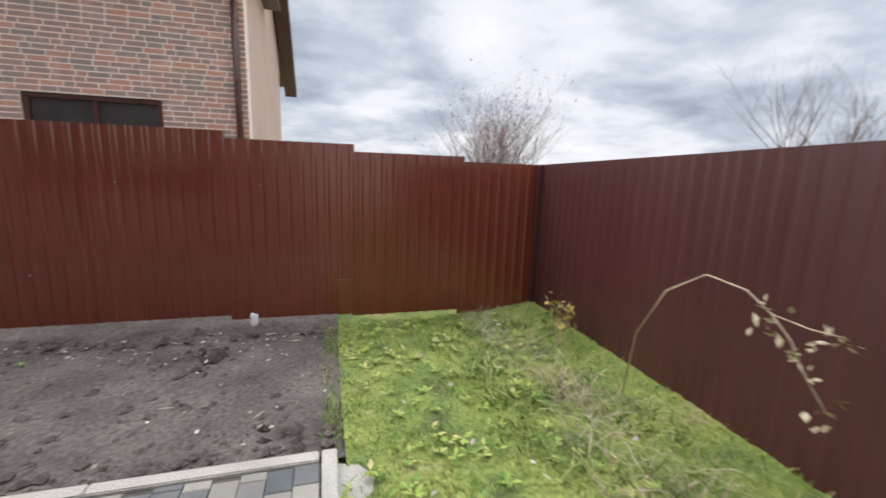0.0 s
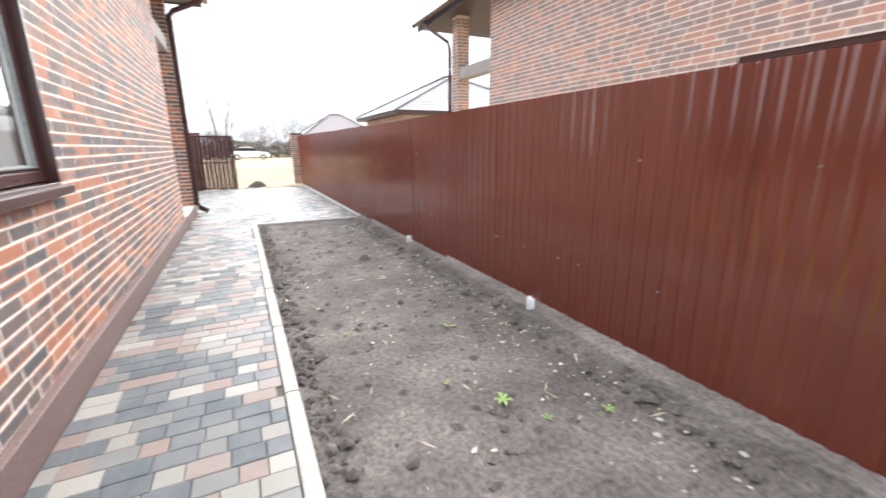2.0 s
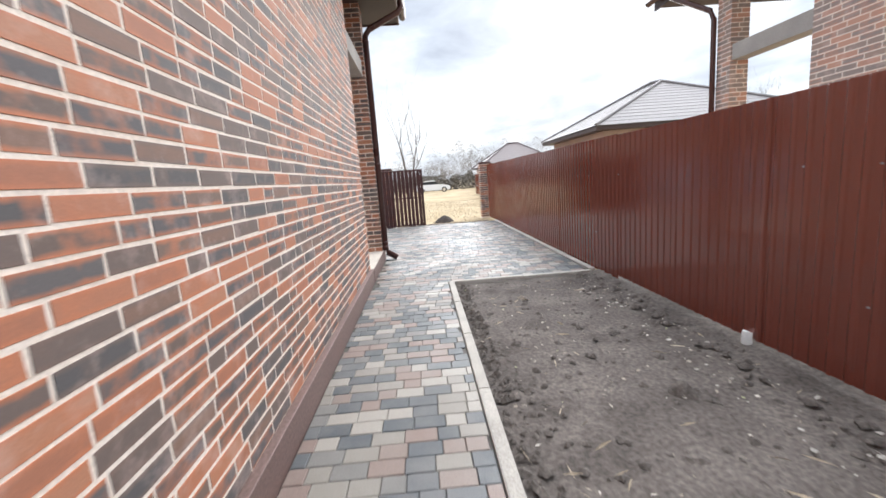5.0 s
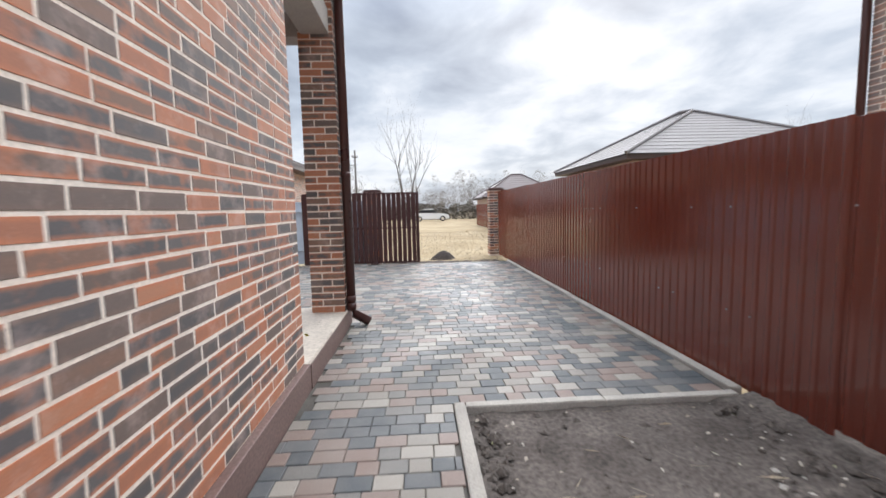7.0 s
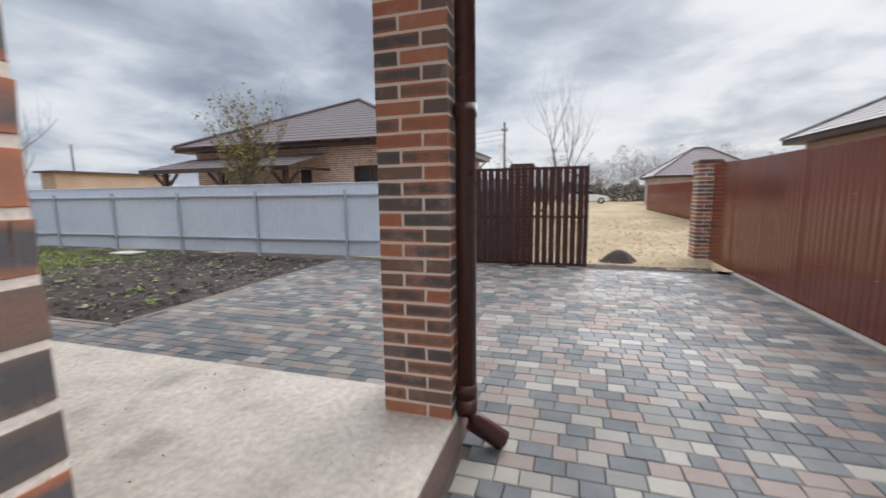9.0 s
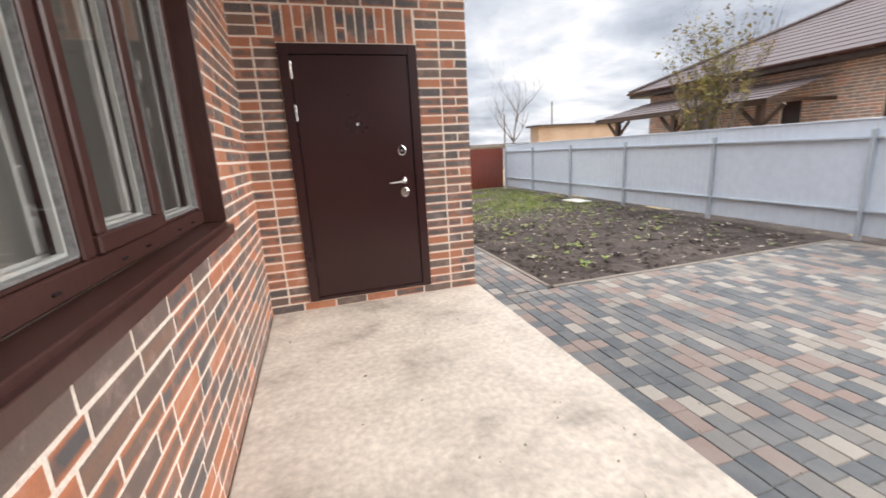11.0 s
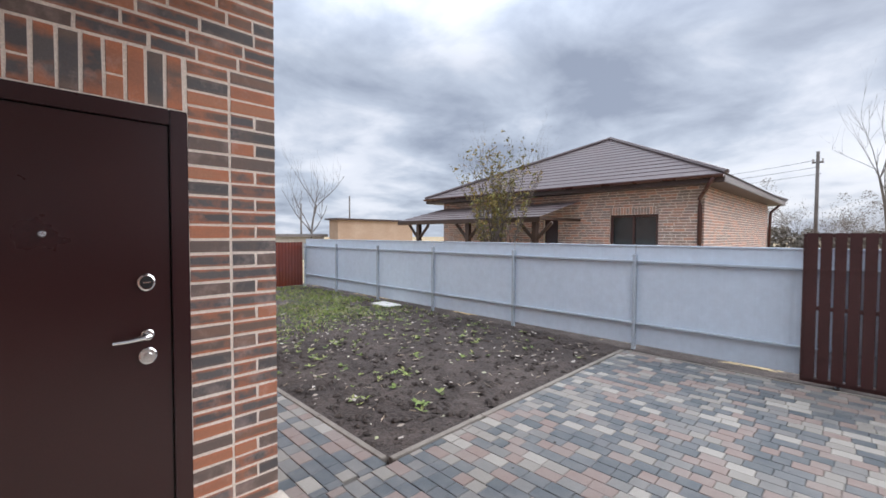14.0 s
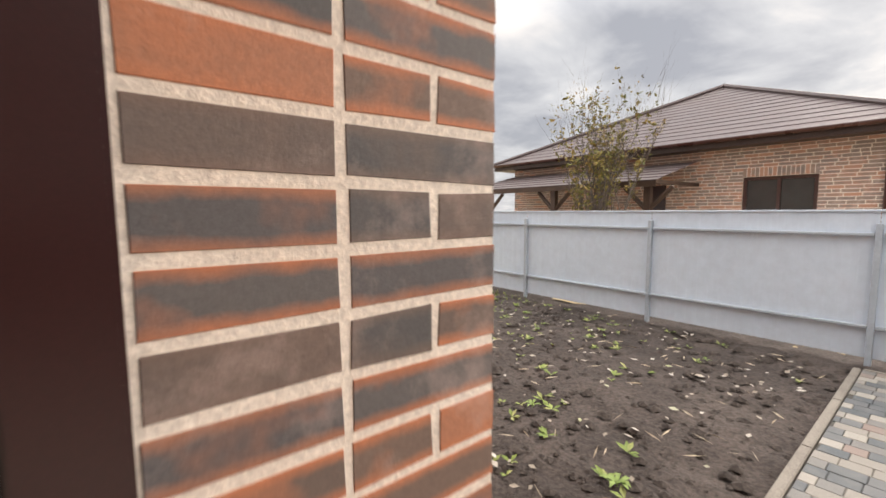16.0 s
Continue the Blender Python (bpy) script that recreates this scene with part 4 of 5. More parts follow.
def plain_window(parent, name, x0, x1, y0, y1, z0, z1, axis, m=None):
    """A dark window a little inside its wall: frame, panes and middle post."""
    w = part(name, ring(x0 if axis == "x" else y0, x1 if axis == "x" else y1, z0, z1, 0.07, *((y0, y1) if axis == "x" else (x0, x1)), axis), m or M_FRAME, parent)
    if axis == "x":
        sp, mid = (x0 + 0.06, x1 - 0.06, (y0 + y1) / 2, (y0 + y1) / 2 + 0.01, z0 + 0.06, z1 - 0.06), ((x0 + x1) / 2 - 0.03, (x0 + x1) / 2 + 0.03, y0 + 0.004, y1, z0 + 0.06, z1 - 0.06)
    else:
        sp, mid = ((x0 + x1) / 2, (x0 + x1) / 2 + 0.01, y0 + 0.06, y1 - 0.06, z0 + 0.06, z1 - 0.06), (x0 + 0.004, x1, (y0 + y1) / 2 - 0.03, (y0 + y1) / 2 + 0.03, z0 + 0.06, z1 - 0.06)
    part("pane", boxes([sp]), M_DARKGLASS, w, "dark reflecting glass")
    part("mullion", boxes([mid]), m or M_FRAME, w)


# the twin house over the fence
NY, NX0, NX1, NEAVE = 7.40, -9.24, -1.19, 4.46
twin = empty("neighbour_house", "neighbouring house of flashed facing brick with peach gable", "house")
NW = (-3.96, -2.32, 0.96, 2.30)
part("wall", boxes([(NX0 + W, NW[0], NY + W, NY + 0.3, -0.1, NEAVE), (NW[1], NX1 - W, NY + W, NY + 0.3, -0.1, NEAVE), (NW[0], NW[1], NY + W, NY + 0.3, -0.1, NW[2]), (NW[0], NW[1], NY + W, NY + 0.3, NW[3], NEAVE),
                    (NX0 + W, NX0 + 0.3, NY + 0.3, 12.3, -0.1, NEAVE)]), M_MORTAR, twin)
part("gable_wall", boxes([(NX1 - 0.3, NX1 - 0.002, NY + 0.3, 12.4, -0.1, 5.3), (NX0 + 0.3, NX1 - 0.3, 12.2, 12.4, -0.1, 3.6)]), M_PEACH, twin, "peach rendered gable wall")
plain_window(twin, "window", NW[0], NW[1], NY + 0.02, NY + 0.10, NW[2], NW[3], "x")
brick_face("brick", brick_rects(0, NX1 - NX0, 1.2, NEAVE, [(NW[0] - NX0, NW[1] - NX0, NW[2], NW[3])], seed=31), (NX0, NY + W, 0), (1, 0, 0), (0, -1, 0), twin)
part("column", boxes([(-11.06 + W, -10.74 - W, NY + W, NY + 0.32 - W, -0.1, NEAVE)]), M_MORTAR, twin, "brick porch column")
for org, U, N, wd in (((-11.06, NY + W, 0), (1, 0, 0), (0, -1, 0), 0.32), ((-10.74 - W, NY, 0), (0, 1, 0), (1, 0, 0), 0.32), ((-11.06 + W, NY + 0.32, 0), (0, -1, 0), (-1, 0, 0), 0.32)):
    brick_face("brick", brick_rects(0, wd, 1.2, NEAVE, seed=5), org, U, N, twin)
part("beam", boxes([(-10.745, NX0 + 0.02, NY + 0.03, NY + 0.29, 2.98, 3.24)], 0.005), M_BEAM, twin, "grey concrete porch beam")
nr = part("roof", boxes([(-12.4, NX1 + 0.3, NY - 0.38, NY - 0.35, NEAVE - 0.06, NEAVE + 0.16), (-12.4, NX1 + 0.3, NY - 0.35, 9.9, NEAVE + 0.0, NEAVE + 0.03)]), M_SOFFIT, twin, "dark boarded eaves")
st = ([], [])
roof_rows(st, (-12.4, NY - 0.42, NEAVE + 0.13), (NX1 + 0.34, NY - 0.42, NEAVE + 0.13), (NX1 + 0.34, 9.9, 6.1), (-12.4, 9.9, 6.1), 10)
roof_rows(st, (NX1 + 0.34, 13.3, 3.6), (-12.4, 13.3, 3.6), (-12.4, 9.9, 6.1), (NX1 + 0.34, 9.9, 6.1), 12)
mesh_ob("roof_cover", st[0], st[1], M_ROOF, nr)
# boards along the verge of the gable
v = []
for yy, zz in ((NY - 0.6, NEAVE + 0.16), (9.9, 6.12), (13.35, 3.58)):
    v += [(NX1 + 0.05, yy, zz), (NX1 + 0.36, yy, zz), (NX1 + 0.36, yy, zz - 0.22), (NX1 + 0.05, yy, zz - 0.22)]
f = [(a + i, a + (i + 1) % 4, a + 4 + (i + 1) % 4, a + 4 + i) for a in (0, 4) for i in range(4)] + [(0, 1, 2, 3), (8, 9, 10, 11)]
mesh_ob("verge_board", v, f, M_SOFFIT, nr)
gutter_run(nr, (-12.45, NY - 0.42, NEAVE + 0.1), (NX1 + 0.34, NY - 0.42, NEAVE + 0.1), (0, -1, 0))
mesh_tube("downpipe", [(NX1 - 0.12, NY - 0.05, NEAVE), (NX1 - 0.12, NY - 0.05, 0.2)], 0.045, M_PIPE, twin)
mesh_tube("downpipe", [(-11.75, NY - 0.46, NEAVE + 0.06), (-11.75, NY - 0.44, NEAVE - 0.06), (-11.12, NY - 0.1, NEAVE - 0.55), (-11.08, NY - 0.06, NEAVE - 0.7), (-11.08, NY - 0.06, 0.2)], 0.045, M_PIPE, twin)

# the bungalow behind the blue-grey fence
AX, AY0, AY1, AZ = -21.75, -12.0, -2.98, 2.95
bung = empty("bungalow", "single-storey brick bungalow with a brown hipped tile roof", "house")
AW = (-5.30, -4.02, 1.10, 2.28)
AD = (-7.45, -6.93, 0.1, 2.2)
part("wall", boxes([(AX - 9.5, AX - W, AW[1], AY1 - W, -0.1, AZ), (AX - 9.5, AX - W, AD[1], AW[0], -0.1, AZ), (AX - 9.5, AX - W, AY0, AD[0], -0.1, AZ), (AX - 9.5, AX - 0.2, AW[0], AW[1], -0.1, AZ),
                    (AX - 0.2, AX - W, AW[0], AW[1], -0.1, AW[2]), (AX - 0.2, AX - W, AW[0], AW[1], AW[3], AZ), (AX - 9.5, AX - 0.2, AD[0], AD[1], -0.1, AZ), (AX - 0.2, AX - W, AD[0], AD[1], AD[3], AZ)]), M_MORTAR, bung)
plain_window(bung, "window", AX - 0.15, AX - 0.05, AW[0], AW[1], AW[2], AW[3], "y")
part("door", boxes([(AX - 0.15, AX - 0.10, AD[0], AD[1], 0, AD[3])]), M_DOOR, bung, "dark entrance door")
holes = [(AW[0] - AY0, AW[1] - AY0, AW[2], AW[3] + 0.20), (AD[0] - AY0, AD[1] - AY0, 0, AD[3])]
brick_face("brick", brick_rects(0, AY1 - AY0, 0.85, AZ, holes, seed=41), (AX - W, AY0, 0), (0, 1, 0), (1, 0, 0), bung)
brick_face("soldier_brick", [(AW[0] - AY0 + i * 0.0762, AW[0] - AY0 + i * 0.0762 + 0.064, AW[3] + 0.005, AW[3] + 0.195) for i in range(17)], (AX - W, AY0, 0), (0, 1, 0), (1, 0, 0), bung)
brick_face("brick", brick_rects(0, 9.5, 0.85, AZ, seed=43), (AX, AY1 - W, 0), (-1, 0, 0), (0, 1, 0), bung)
ar = part("roof", boxes([(AX - 9.9, AX + 0.5, AY0 - 0.5, AY1 + 0.5, AZ - 0.02, AZ + 0.0), (AX + 0.48, AX + 0.51, AY0 - 0.5, AY1 + 0.5, AZ, AZ + 0.18), (AX - 9.9, AX + 0.5, AY1 + 0.48, AY1 + 0.51, AZ, AZ + 0.18)]), M_SOFFIT, bung, "dark boarded eaves")
hip_cover(ar, AX - 9.95, AX + 0.55, AY0 - 0.5, AY1 + 0.55, AZ + 0.16, (-25.6, -7.0, 5.3), (-27.2, -7.6, 5.3), 16, M_ROOF)
gutter_run(ar, (AX + 0.53, AY0 - 0.5, AZ + 0.15), (AX + 0.53, AY1 + 0.5, AZ + 0.15), (1, 0, 0))
mesh_tube("downpipe", [(AX + 0.58, AY1 + 0.3, AZ + 0.1), (AX + 0.5, AY1 + 0.2, AZ - 0.05), (AX + 0.1, AY1 - 0.08, AZ - 0.35), (AX + 0.06, AY1 - 0.08, AZ - 0.5), (AX + 0.06, AY1 - 0.08, 0.2)], 0.05, M_PIPE, bung)
mesh_tube("downpipe", [(AX - 9.4, AY1 + 0.5, AZ + 0.1), (AX - 9.4, AY1 + 0.1, AZ - 0.3), (AX - 9.4, AY1 + 0.06, 0.2)], 0.05, M_PIPE, bung)
ver = empty("veranda", "lean-to veranda of dark timber with a tiled roof", "veranda")
st = ([], [])
roof_rows(st, (-19.5, -12.1, 2.18), (-19.5, -6.2, 2.18), (AX, -6.2, 2.72), (AX, -12.1, 2.72), 6)
mesh_ob("roof_cover", st[0], st[1], M_ROOF, ver)
part("edge_board", boxes([(-19.56, -19.50, -12.1, -6.2, 2.06, 2.2), (AX, -19.5, -6.24, -6.18, 2.12, 2.2)], 0.004), M_WOOD, ver)
for yy in (-11.1, -8.8, -6.4):
    part("post", boxes([(-19.72, -19.58, yy - 0.07, yy + 0.07, -0.1, 2.1)], 0.006), M_WOOD, ver)
    for s in (-1, 1):
        v, f = tube([(-19.65, yy, 1.55), (-19.65, yy + s * 0.5, 2.05)], 0.05, 6)
        mesh_ob("brace", v, f, M_WOOD, ver)


def far_house(name, label, x0, x1, y0, y1, zw, ra, rb, m_roof, m_wall, over=0.5, rows=14):
    h = empty(name, label, "house")
    part("wall", boxes([(x0, x1, y0, y1, -0.1, zw)]), m_wall, h)
    r = part("roof", boxes([(x0 - over, x1 + over, y0 - over, y1 + over, zw - 0.02, zw + 0.14)]), M_SOFFIT, h, "dark boarded eaves")
    hip_cover(r, x0 - over - 0.05, x1 + over + 0.05, y0 - over - 0.05, y1 + over + 0.05, zw + 0.15, ra, rb, rows, m_roof)
    return h


far_house("hipped_house", "house with a grey hipped tile roof behind the fence", -26.7, -20.4, 9.5, 18.5, 2.85, (-24.6, 13.75, 5.3), (-24.2, 14.1, 5.3), M_ROOF_G, M_PEACH)
far_house("distant_house", "distant house with a brownish hipped roof", -57, -50, 9.2, 17, 2.4, (-53.5, 12.6, 5.1), (-53.5, 13.8, 5.1), M_ROOF, M_PEACH, rows=10)

shed = empty("outbuilding", "long low tan outbuilding with a flat dark roof", "outbuilding")
part("wall", boxes([(-32.0, -25.2, -27.2, -26.0, -0.1, 2.75)]), M_TAN, shed)
part("roof", boxes([(-32.2, -25.0, -27.5, -25.8, 2.75, 2.87)]), M_SOFFIT, shed)
low = empty("low_shed", "low grey shed with a pale sheet roof", "shed")
part("wall", boxes([(-25.0, -17.0, -30.0, -27.6, -0.1, 1.55)]), M_CONC, low)
part("roof", boxes([(-25.2, -16.8, -30.2, -27.4, 1.55, 1.75)]), M_ROOF_G, low)

lane_fence = empty("lane_fence", "brown sheet-metal fence along the lane", "fence", (-41.5, 6.95, 0))
for i in range(20):
    v, f = ribbed(PANEL, 1.72, "x", 0.02)
    ob = mesh_ob("sheet", v, f, M_FENCE, lane_fence)
    ob.location = (i * PANEL, 0.004 * (i % 2), -0.05)

# ---- parked car ----
car = empty("parked_car", "silver-white sedan parked on the dry grass", "car", (-56.0, 3.4, -0.02))


def car_profile(pts, half, m, name, label="", inset=0.0):
    v = [(s * (half - (inset if z > 0.95 else 0)), y, z) for s in (-1, 1) for y, z in pts]
    n = len(pts)
    bm = bmesh.new()
    vs = [bm.verts.new(p) for p in v]
    bm.faces.new(vs[:n])
    bm.faces.new(vs[n:][::-1])
    for i in range(n):
        bm.faces.new([vs[i], vs[(i + 1) % n], vs[n + (i + 1) % n], vs[n + i]])
    bmesh.ops.bevel(bm, geom=list(bm.edges), offset=0.05, segments=2, affect="EDGES", clamp_overlap=True)
    return part(name, bm, m, car, label)


car_profile([(-2.2, 0.25), (-2.25, 0.6), (-2.1, 0.95), (-1.5, 1.0), (1.0, 0.95), (2.0, 0.8), (2.2, 0.55), (2.15, 0.25)], 0.88, M_CARPAINT, "body", "silver-white painted body")
car_profile([(-1.6, 1.0), (-1.0, 1.36), (0.1, 1.38), (0.95, 1.0)], 0.80, M_DARKGLASS, "cabin_glass", "dark side and rear windows", 0.12)
car_profile([(-1.2, 1.33), (-0.8, 1.46), (0.1, 1.50), (0.5, 1.36)], 0.71, M_CARPAINT, "car_roof")
for s in (-1, 1):
    for y in (-1.35, 1.4):
        v, f = tube([(s * 0.70, y, 0.32), (s * 0.90, y, 0.32)], 0.32, 18)
        wheel = mesh_ob("wheel", v, f, M_TYRE, car)
        v, f = tube([(s * 0.895, y, 0.32), (s * 0.915, y, 0.32)], 0.20, 14)
        mesh_ob("rim", v, f, M_CHROME, wheel)
    part("rear_lamp", boxes([(s * 0.6, s * 0.85, -2.26, -2.12, 0.68, 0.84)], 0.01), M_LAMP, car, "red lamp")

# ---- poles ----
def utility_pole(x, y, h, r=0.13, bar=False):
    p = empty("utility_pole", "grey utility pole standing beyond the houses", "pole", (x, y, -0.1), group="utility poles")
    v, f = tube([(0, 0, 0), (0, 0, h)], [r, r * 0.7], 10)
    mesh_ob("shaft", v, f, M_FARBARK, p, smooth=True)
    if not bar:
        return
    part("crossbar", boxes([(-0.03, 0.03, -0.16, 0.16, h - 0.42, h - 0.36)], 0.005), M_FARBARK, p)
    for yy in (-0.13, 0.13):
        v, f = tube([(0, yy, h - 0.36), (0, yy, h - 0.27)], 0.025, 8)
        mesh_ob("insulator", v, f, M_CONC, p)


utility_pole(-30.2, -1.46, 4.85, 0.07, True)
utility_pole(-33.9, -38.5, 5.9, 0.1)
utility_pole(-29.6, -40.8, 5.0, 0.1)


def cable(a, b, sag, label):
    a, b = Vector(a), Vector(b)
    pts = [a.lerp(b, i / 12) - Vector((0, 0, sag * 4 * (i / 12) * (1 - i / 12))) - a for i in range(13)]
    v, f = tube(pts, 0.007, 5)
    ob = mesh_ob("power_cable", v, f, M_TYRE)
    ob.location = a
    tagged(ob, label, "cable", "power cables")


for k, dz in enumerate((4.45, 4.2, 3.95)):
    cable((-30.2, -1.46 + 0.05 * k, dz), (-43.0, -15.0, dz + 1.5), 0.35, "thin dark power cable running from the utility pole")


# ---- trees and bushes ----
def grow(rng, store, leaves, p, d, length, radius, level, most, spread, leaf_size, leaf_n, up=0.25):
    pts, rad = [p], [radius]
    q, dd = Vector(p), Vector(d)
    n = 4
    for i in range(n):
        dd = (dd + Vector((rng.uniform(-1, 1), rng.uniform(-1, 1), rng.uniform(-0.6, 1) * 0.8 + up * 0.4)) * 0.17).normalized()
        q = q + dd * (length / n)
        pts.append(q.copy())
        rad.append(radius * (1 - 0.55 * (i + 1) / n))
    add_geo(store, *tube(pts, rad, 5 if level == 0 else 4 if level < 2 else 3))
    if level >= most:
        for _ in range(leaf_n):
            c = pts[rng.randint(1, n)] + Vector((rng.gauss(0, 1), rng.gauss(0, 1), rng.gauss(0, 1))) * leaf_size * 0.6
            leaves.append(c)
        return
    for i in range(rng.randint(3, 4) if level else rng.randint(5, 7)):
        k = rng.randint(1 if level else 2, n)
        side = Vector((rng.uniform(-1, 1), rng.uniform(-1, 1), rng.uniform(0.0, 0.9) + up)).normalized()
        nd = (dd * (1 - spread) + side * spread).normalized()
        grow(rng, store, leaves, pts[k], nd, length * rng.uniform(0.5, 0.8), rad[k] * 0.62, level + 1, most, spread, leaf_size, leaf_n, up)


def leaf_geo(rng, centres, size):
    store = ([], [])
    for c in centres:
        a = Vector((rng.gauss(0, 1), rng.gauss(0, 1), rng.gauss(0, 1))).normalized()
        b = a.orthogonal().normalized()
        b.rotate(Matrix.Rotation(rng.uniform(0, 6.28), 3, a))
        s = size * rng.uniform(0.6, 1.3)
        n = a.cross(b)
        add_geo(store, [c - b * s, c + n * s * 0.45 + a * s * 0.12, c + b * s, c - n * s * 0.45 + a * s * 0.12], [(0, 1, 2, 3)])
    return store


def tree(name, label, at, height, stems, seed, m_bark, m_leaf=None, leaf_size=0.06, leaf_n=0, levels=3, spread=0.55, thick=0.02, trunk_share=0.45, up=0.25, keep=None):
    rng = random.Random(seed)
    t = empty(name, label, "tree" if "tree" in name else "bush", at)
    store, leaves = ([], []), []
    for _ in range(stems):
        d = Vector((rng.uniform(-1, 1) * 0.35 * (stems > 1), rng.uniform(-1, 1) * 0.35 * (stems > 1), 1)).normalized()
        grow(rng, store, leaves, Vector((rng.uniform(-0.15, 0.15) * (stems > 1), rng.uniform(-0.15, 0.15) * (stems > 1), -0.1)), d, height * trunk_share, height * thick, 0, levels, spread, leaf_size, leaf_n, up)
    mesh_ob("trunk", store[0], store[1], m_bark, t)
    if m_leaf and leaf_n:
        if keep:
            leaves = [c for c in leaves if keep(c)]
        lg = leaf_geo(rng, leaves, leaf_size)
        mesh_ob("crown", lg[0], lg[1], m_leaf, t)
    return t


tree("yellowing_tree", "young tree with thinning yellow-green autumn leaves", (-18.6, -7.0, -0.1), 4.4, 7, 11, M_BARK, M_AUTUMN, 0.05, 8, 3, 0.42, 0.008, 0.50, 0.5, keep=lambda c: 0.5 < c.z < 4.3 and math.hypot(c.x, c.y) < 1.45 - 0.2 * max(0, c.z - 2.4) and (c.z < 2.9 or int(c.x * 977 + c.y * 613) % 3 == 0))
tree("red_bush", "large twiggy bush with a few reddish leaves", (4.6, 11.6, -0.1), 4.0, 26, 5, M_BARK, M_RED, 0.028, 1, 3, 0.6, 0.0055, 0.5, 0.1)
tree("bare_tree", "bare grey tree beyond the fence", (12.6, 8.3, -0.1), 5.4, 4, 8, M_BARK, None, levels=3, spread=0.55, thick=0.008, trunk_share=0.5)
tree("bare_tree", "slim bare tree beyond the gate", (-44.0, 0.8, -0.1), 10.6, 2, 21, M_FARBARK, None, levels=3, spread=0.55, thick=0.011, trunk_share=0.5, up=0.35)
tree("bare_tree", "bare tree beyond the far garden", (-24.0, -27.5, -0.1), 9.0, 1, 23, M_FARBARK, None, levels=3, spread=0.6, thick=0.012)
tree("bare_tree", "bare tree behind the bungalow", (-38.0, -22.0, -0.1), 7.5, 2, 27, M_FARBARK, None, levels=3, spread=0.5, thick=0.010)
tree("bare_tree", "bare tree behind the grey-roofed house", (-30.0, 24.0, -0.1), 7.5, 2, 28, M_FARBARK, None, levels=3, spread=0.5, thick=0.010)
# the far belt of leafless scrub
rng = random.Random(77)
belt, belt_l = ([], []), []
for i in range(60):
    x, y = -rng.uniform(78, 118), -46 + i * 1.9 + rng.uniform(-1, 1)
    h = rng.uniform(4.0, 9.0) if abs(y) > 12 else rng.uniform(3.5, 7.0)
    for _ in range(2):
        grow(rng, belt, belt_l, Vector((x + rng.uniform(-2, 2), y + rng.uniform(-1.5, 1.5), -0.2)), Vector((0, rng.uniform(-0.3, 0.3), 1)).normalized(), h * 0.5, h * 0.009, 0, 3, 0.55, 0.3, 2)
tagged(mesh_ob("far_scrub_branches", belt[0], belt[1], M_FARBARK), "belt of leafless grey scrub far beyond the lane", "scrub", kind="stuff")
lg = leaf_geo(rng, belt_l, 0.12)
# Grey distance haze is put into the twig colours.
M_HAZE = leaf_material("hazed_twigs", [(0.0, (0.19, 0.17, 0.145)), (0.6, (0.28, 0.25, 0.22)), (1.0, (0.34, 0.32, 0.30))])
tagged(mesh_ob("far_scrub", lg[0], lg[1], M_HAZE), "leafless scrub in the far distance", "scrub", kind="stuff")

rng = random.Random(78)
pts = []
for i in range(30000):
    y = rng.uniform(-40, 45)
    top = 2.2 + 0.9 * noise.noise((y * 0.25, 3, 0)) + 0.7 * noise.noise((y * 0.9, 7, 0))
    pts.append(Vector((-rng.uniform(64, 69), y, -0.1 + top * rng.random() ** 0.7)))
lg = leaf_geo(rng, pts, 0.22)
M_HEDGE = leaf_material("bare_hedge", [(0.0, (0.13, 0.115, 0.095)), (0.6, (0.17, 0.15, 0.125)), (1.0, (0.21, 0.185, 0.155))])
tagged(mesh_ob("far_hedge", lg[0], lg[1], M_HEDGE), "dense leafless hedge behind the parked car", "hedge", kind="stuff")
pts = []
for i in range(70):
    cy, cx, h = rng.uniform(-55, 75), -rng.uniform(74, 104), rng.uniform(4.5, 9.0)
    for _ in range(480):
        r = rng.random() ** 0.5
        a, t = rng.uniform(0, 6.283), rng.random()
        w = 2.6 * math.sin(math.pi * (0.15 + 0.8 * t)) * r
        pts.append(Vector((cx + w * math.cos(a), cy + w * math.sin(a), 0.8 + t * h)))
lg = leaf_geo(rng, pts, 0.12)
tagged(mesh_ob("far_tree_twigs", lg[0], lg[1], M_HAZE), "hazy crowns of bare trees in the far distance", "trees", kind="stuff")

# ---- grass, weeds, clods and litter ----
def scatter_blades(name, n, area, m, hmin, hmax, width, seed, z, where=None, lean=0.5, label="", category="grass"):
    rng = random.Random(seed)
    store = ([], [])
    made = 0
    while made < n:
        x, y = rng.uniform(area[0], area[1]), rng.uniform(area[2], area[3])
        if where and rng.random() > where(x, y):
            made += 0.15
            continue
        made += 1
        h, a = rng.uniform(hmin, hmax), rng.uniform(0, 6.283)
        lx, ly = math.cos(a) * h * lean * rng.random(), math.sin(a) * h * lean * rng.random()
        w = width * rng.uniform(0.6, 1.2)
        b = rng.uniform(0, 3.14)
        wx, wy = math.cos(b) * w, math.sin(b) * w
        zz = z(x, y) if callable(z) else z
        add_geo(store, [(x - wx, y - wy, zz), (x + wx, y + wy, zz), (x + lx * 0.5 + wx * 0.7, y + ly * 0.5 + wy * 0.7, zz + h * 0.62), (x + lx * 0.5 - wx * 0.7, y + ly * 0.5 - wy * 0.7, zz + h * 0.62), (x + lx * 1.3, y + ly * 1.3, zz + h)],
                [(0, 1, 2, 3), (3, 2, 4)])
    return tagged(mesh_ob(name, store[0], store[1], m), label, category, kind="stuff")


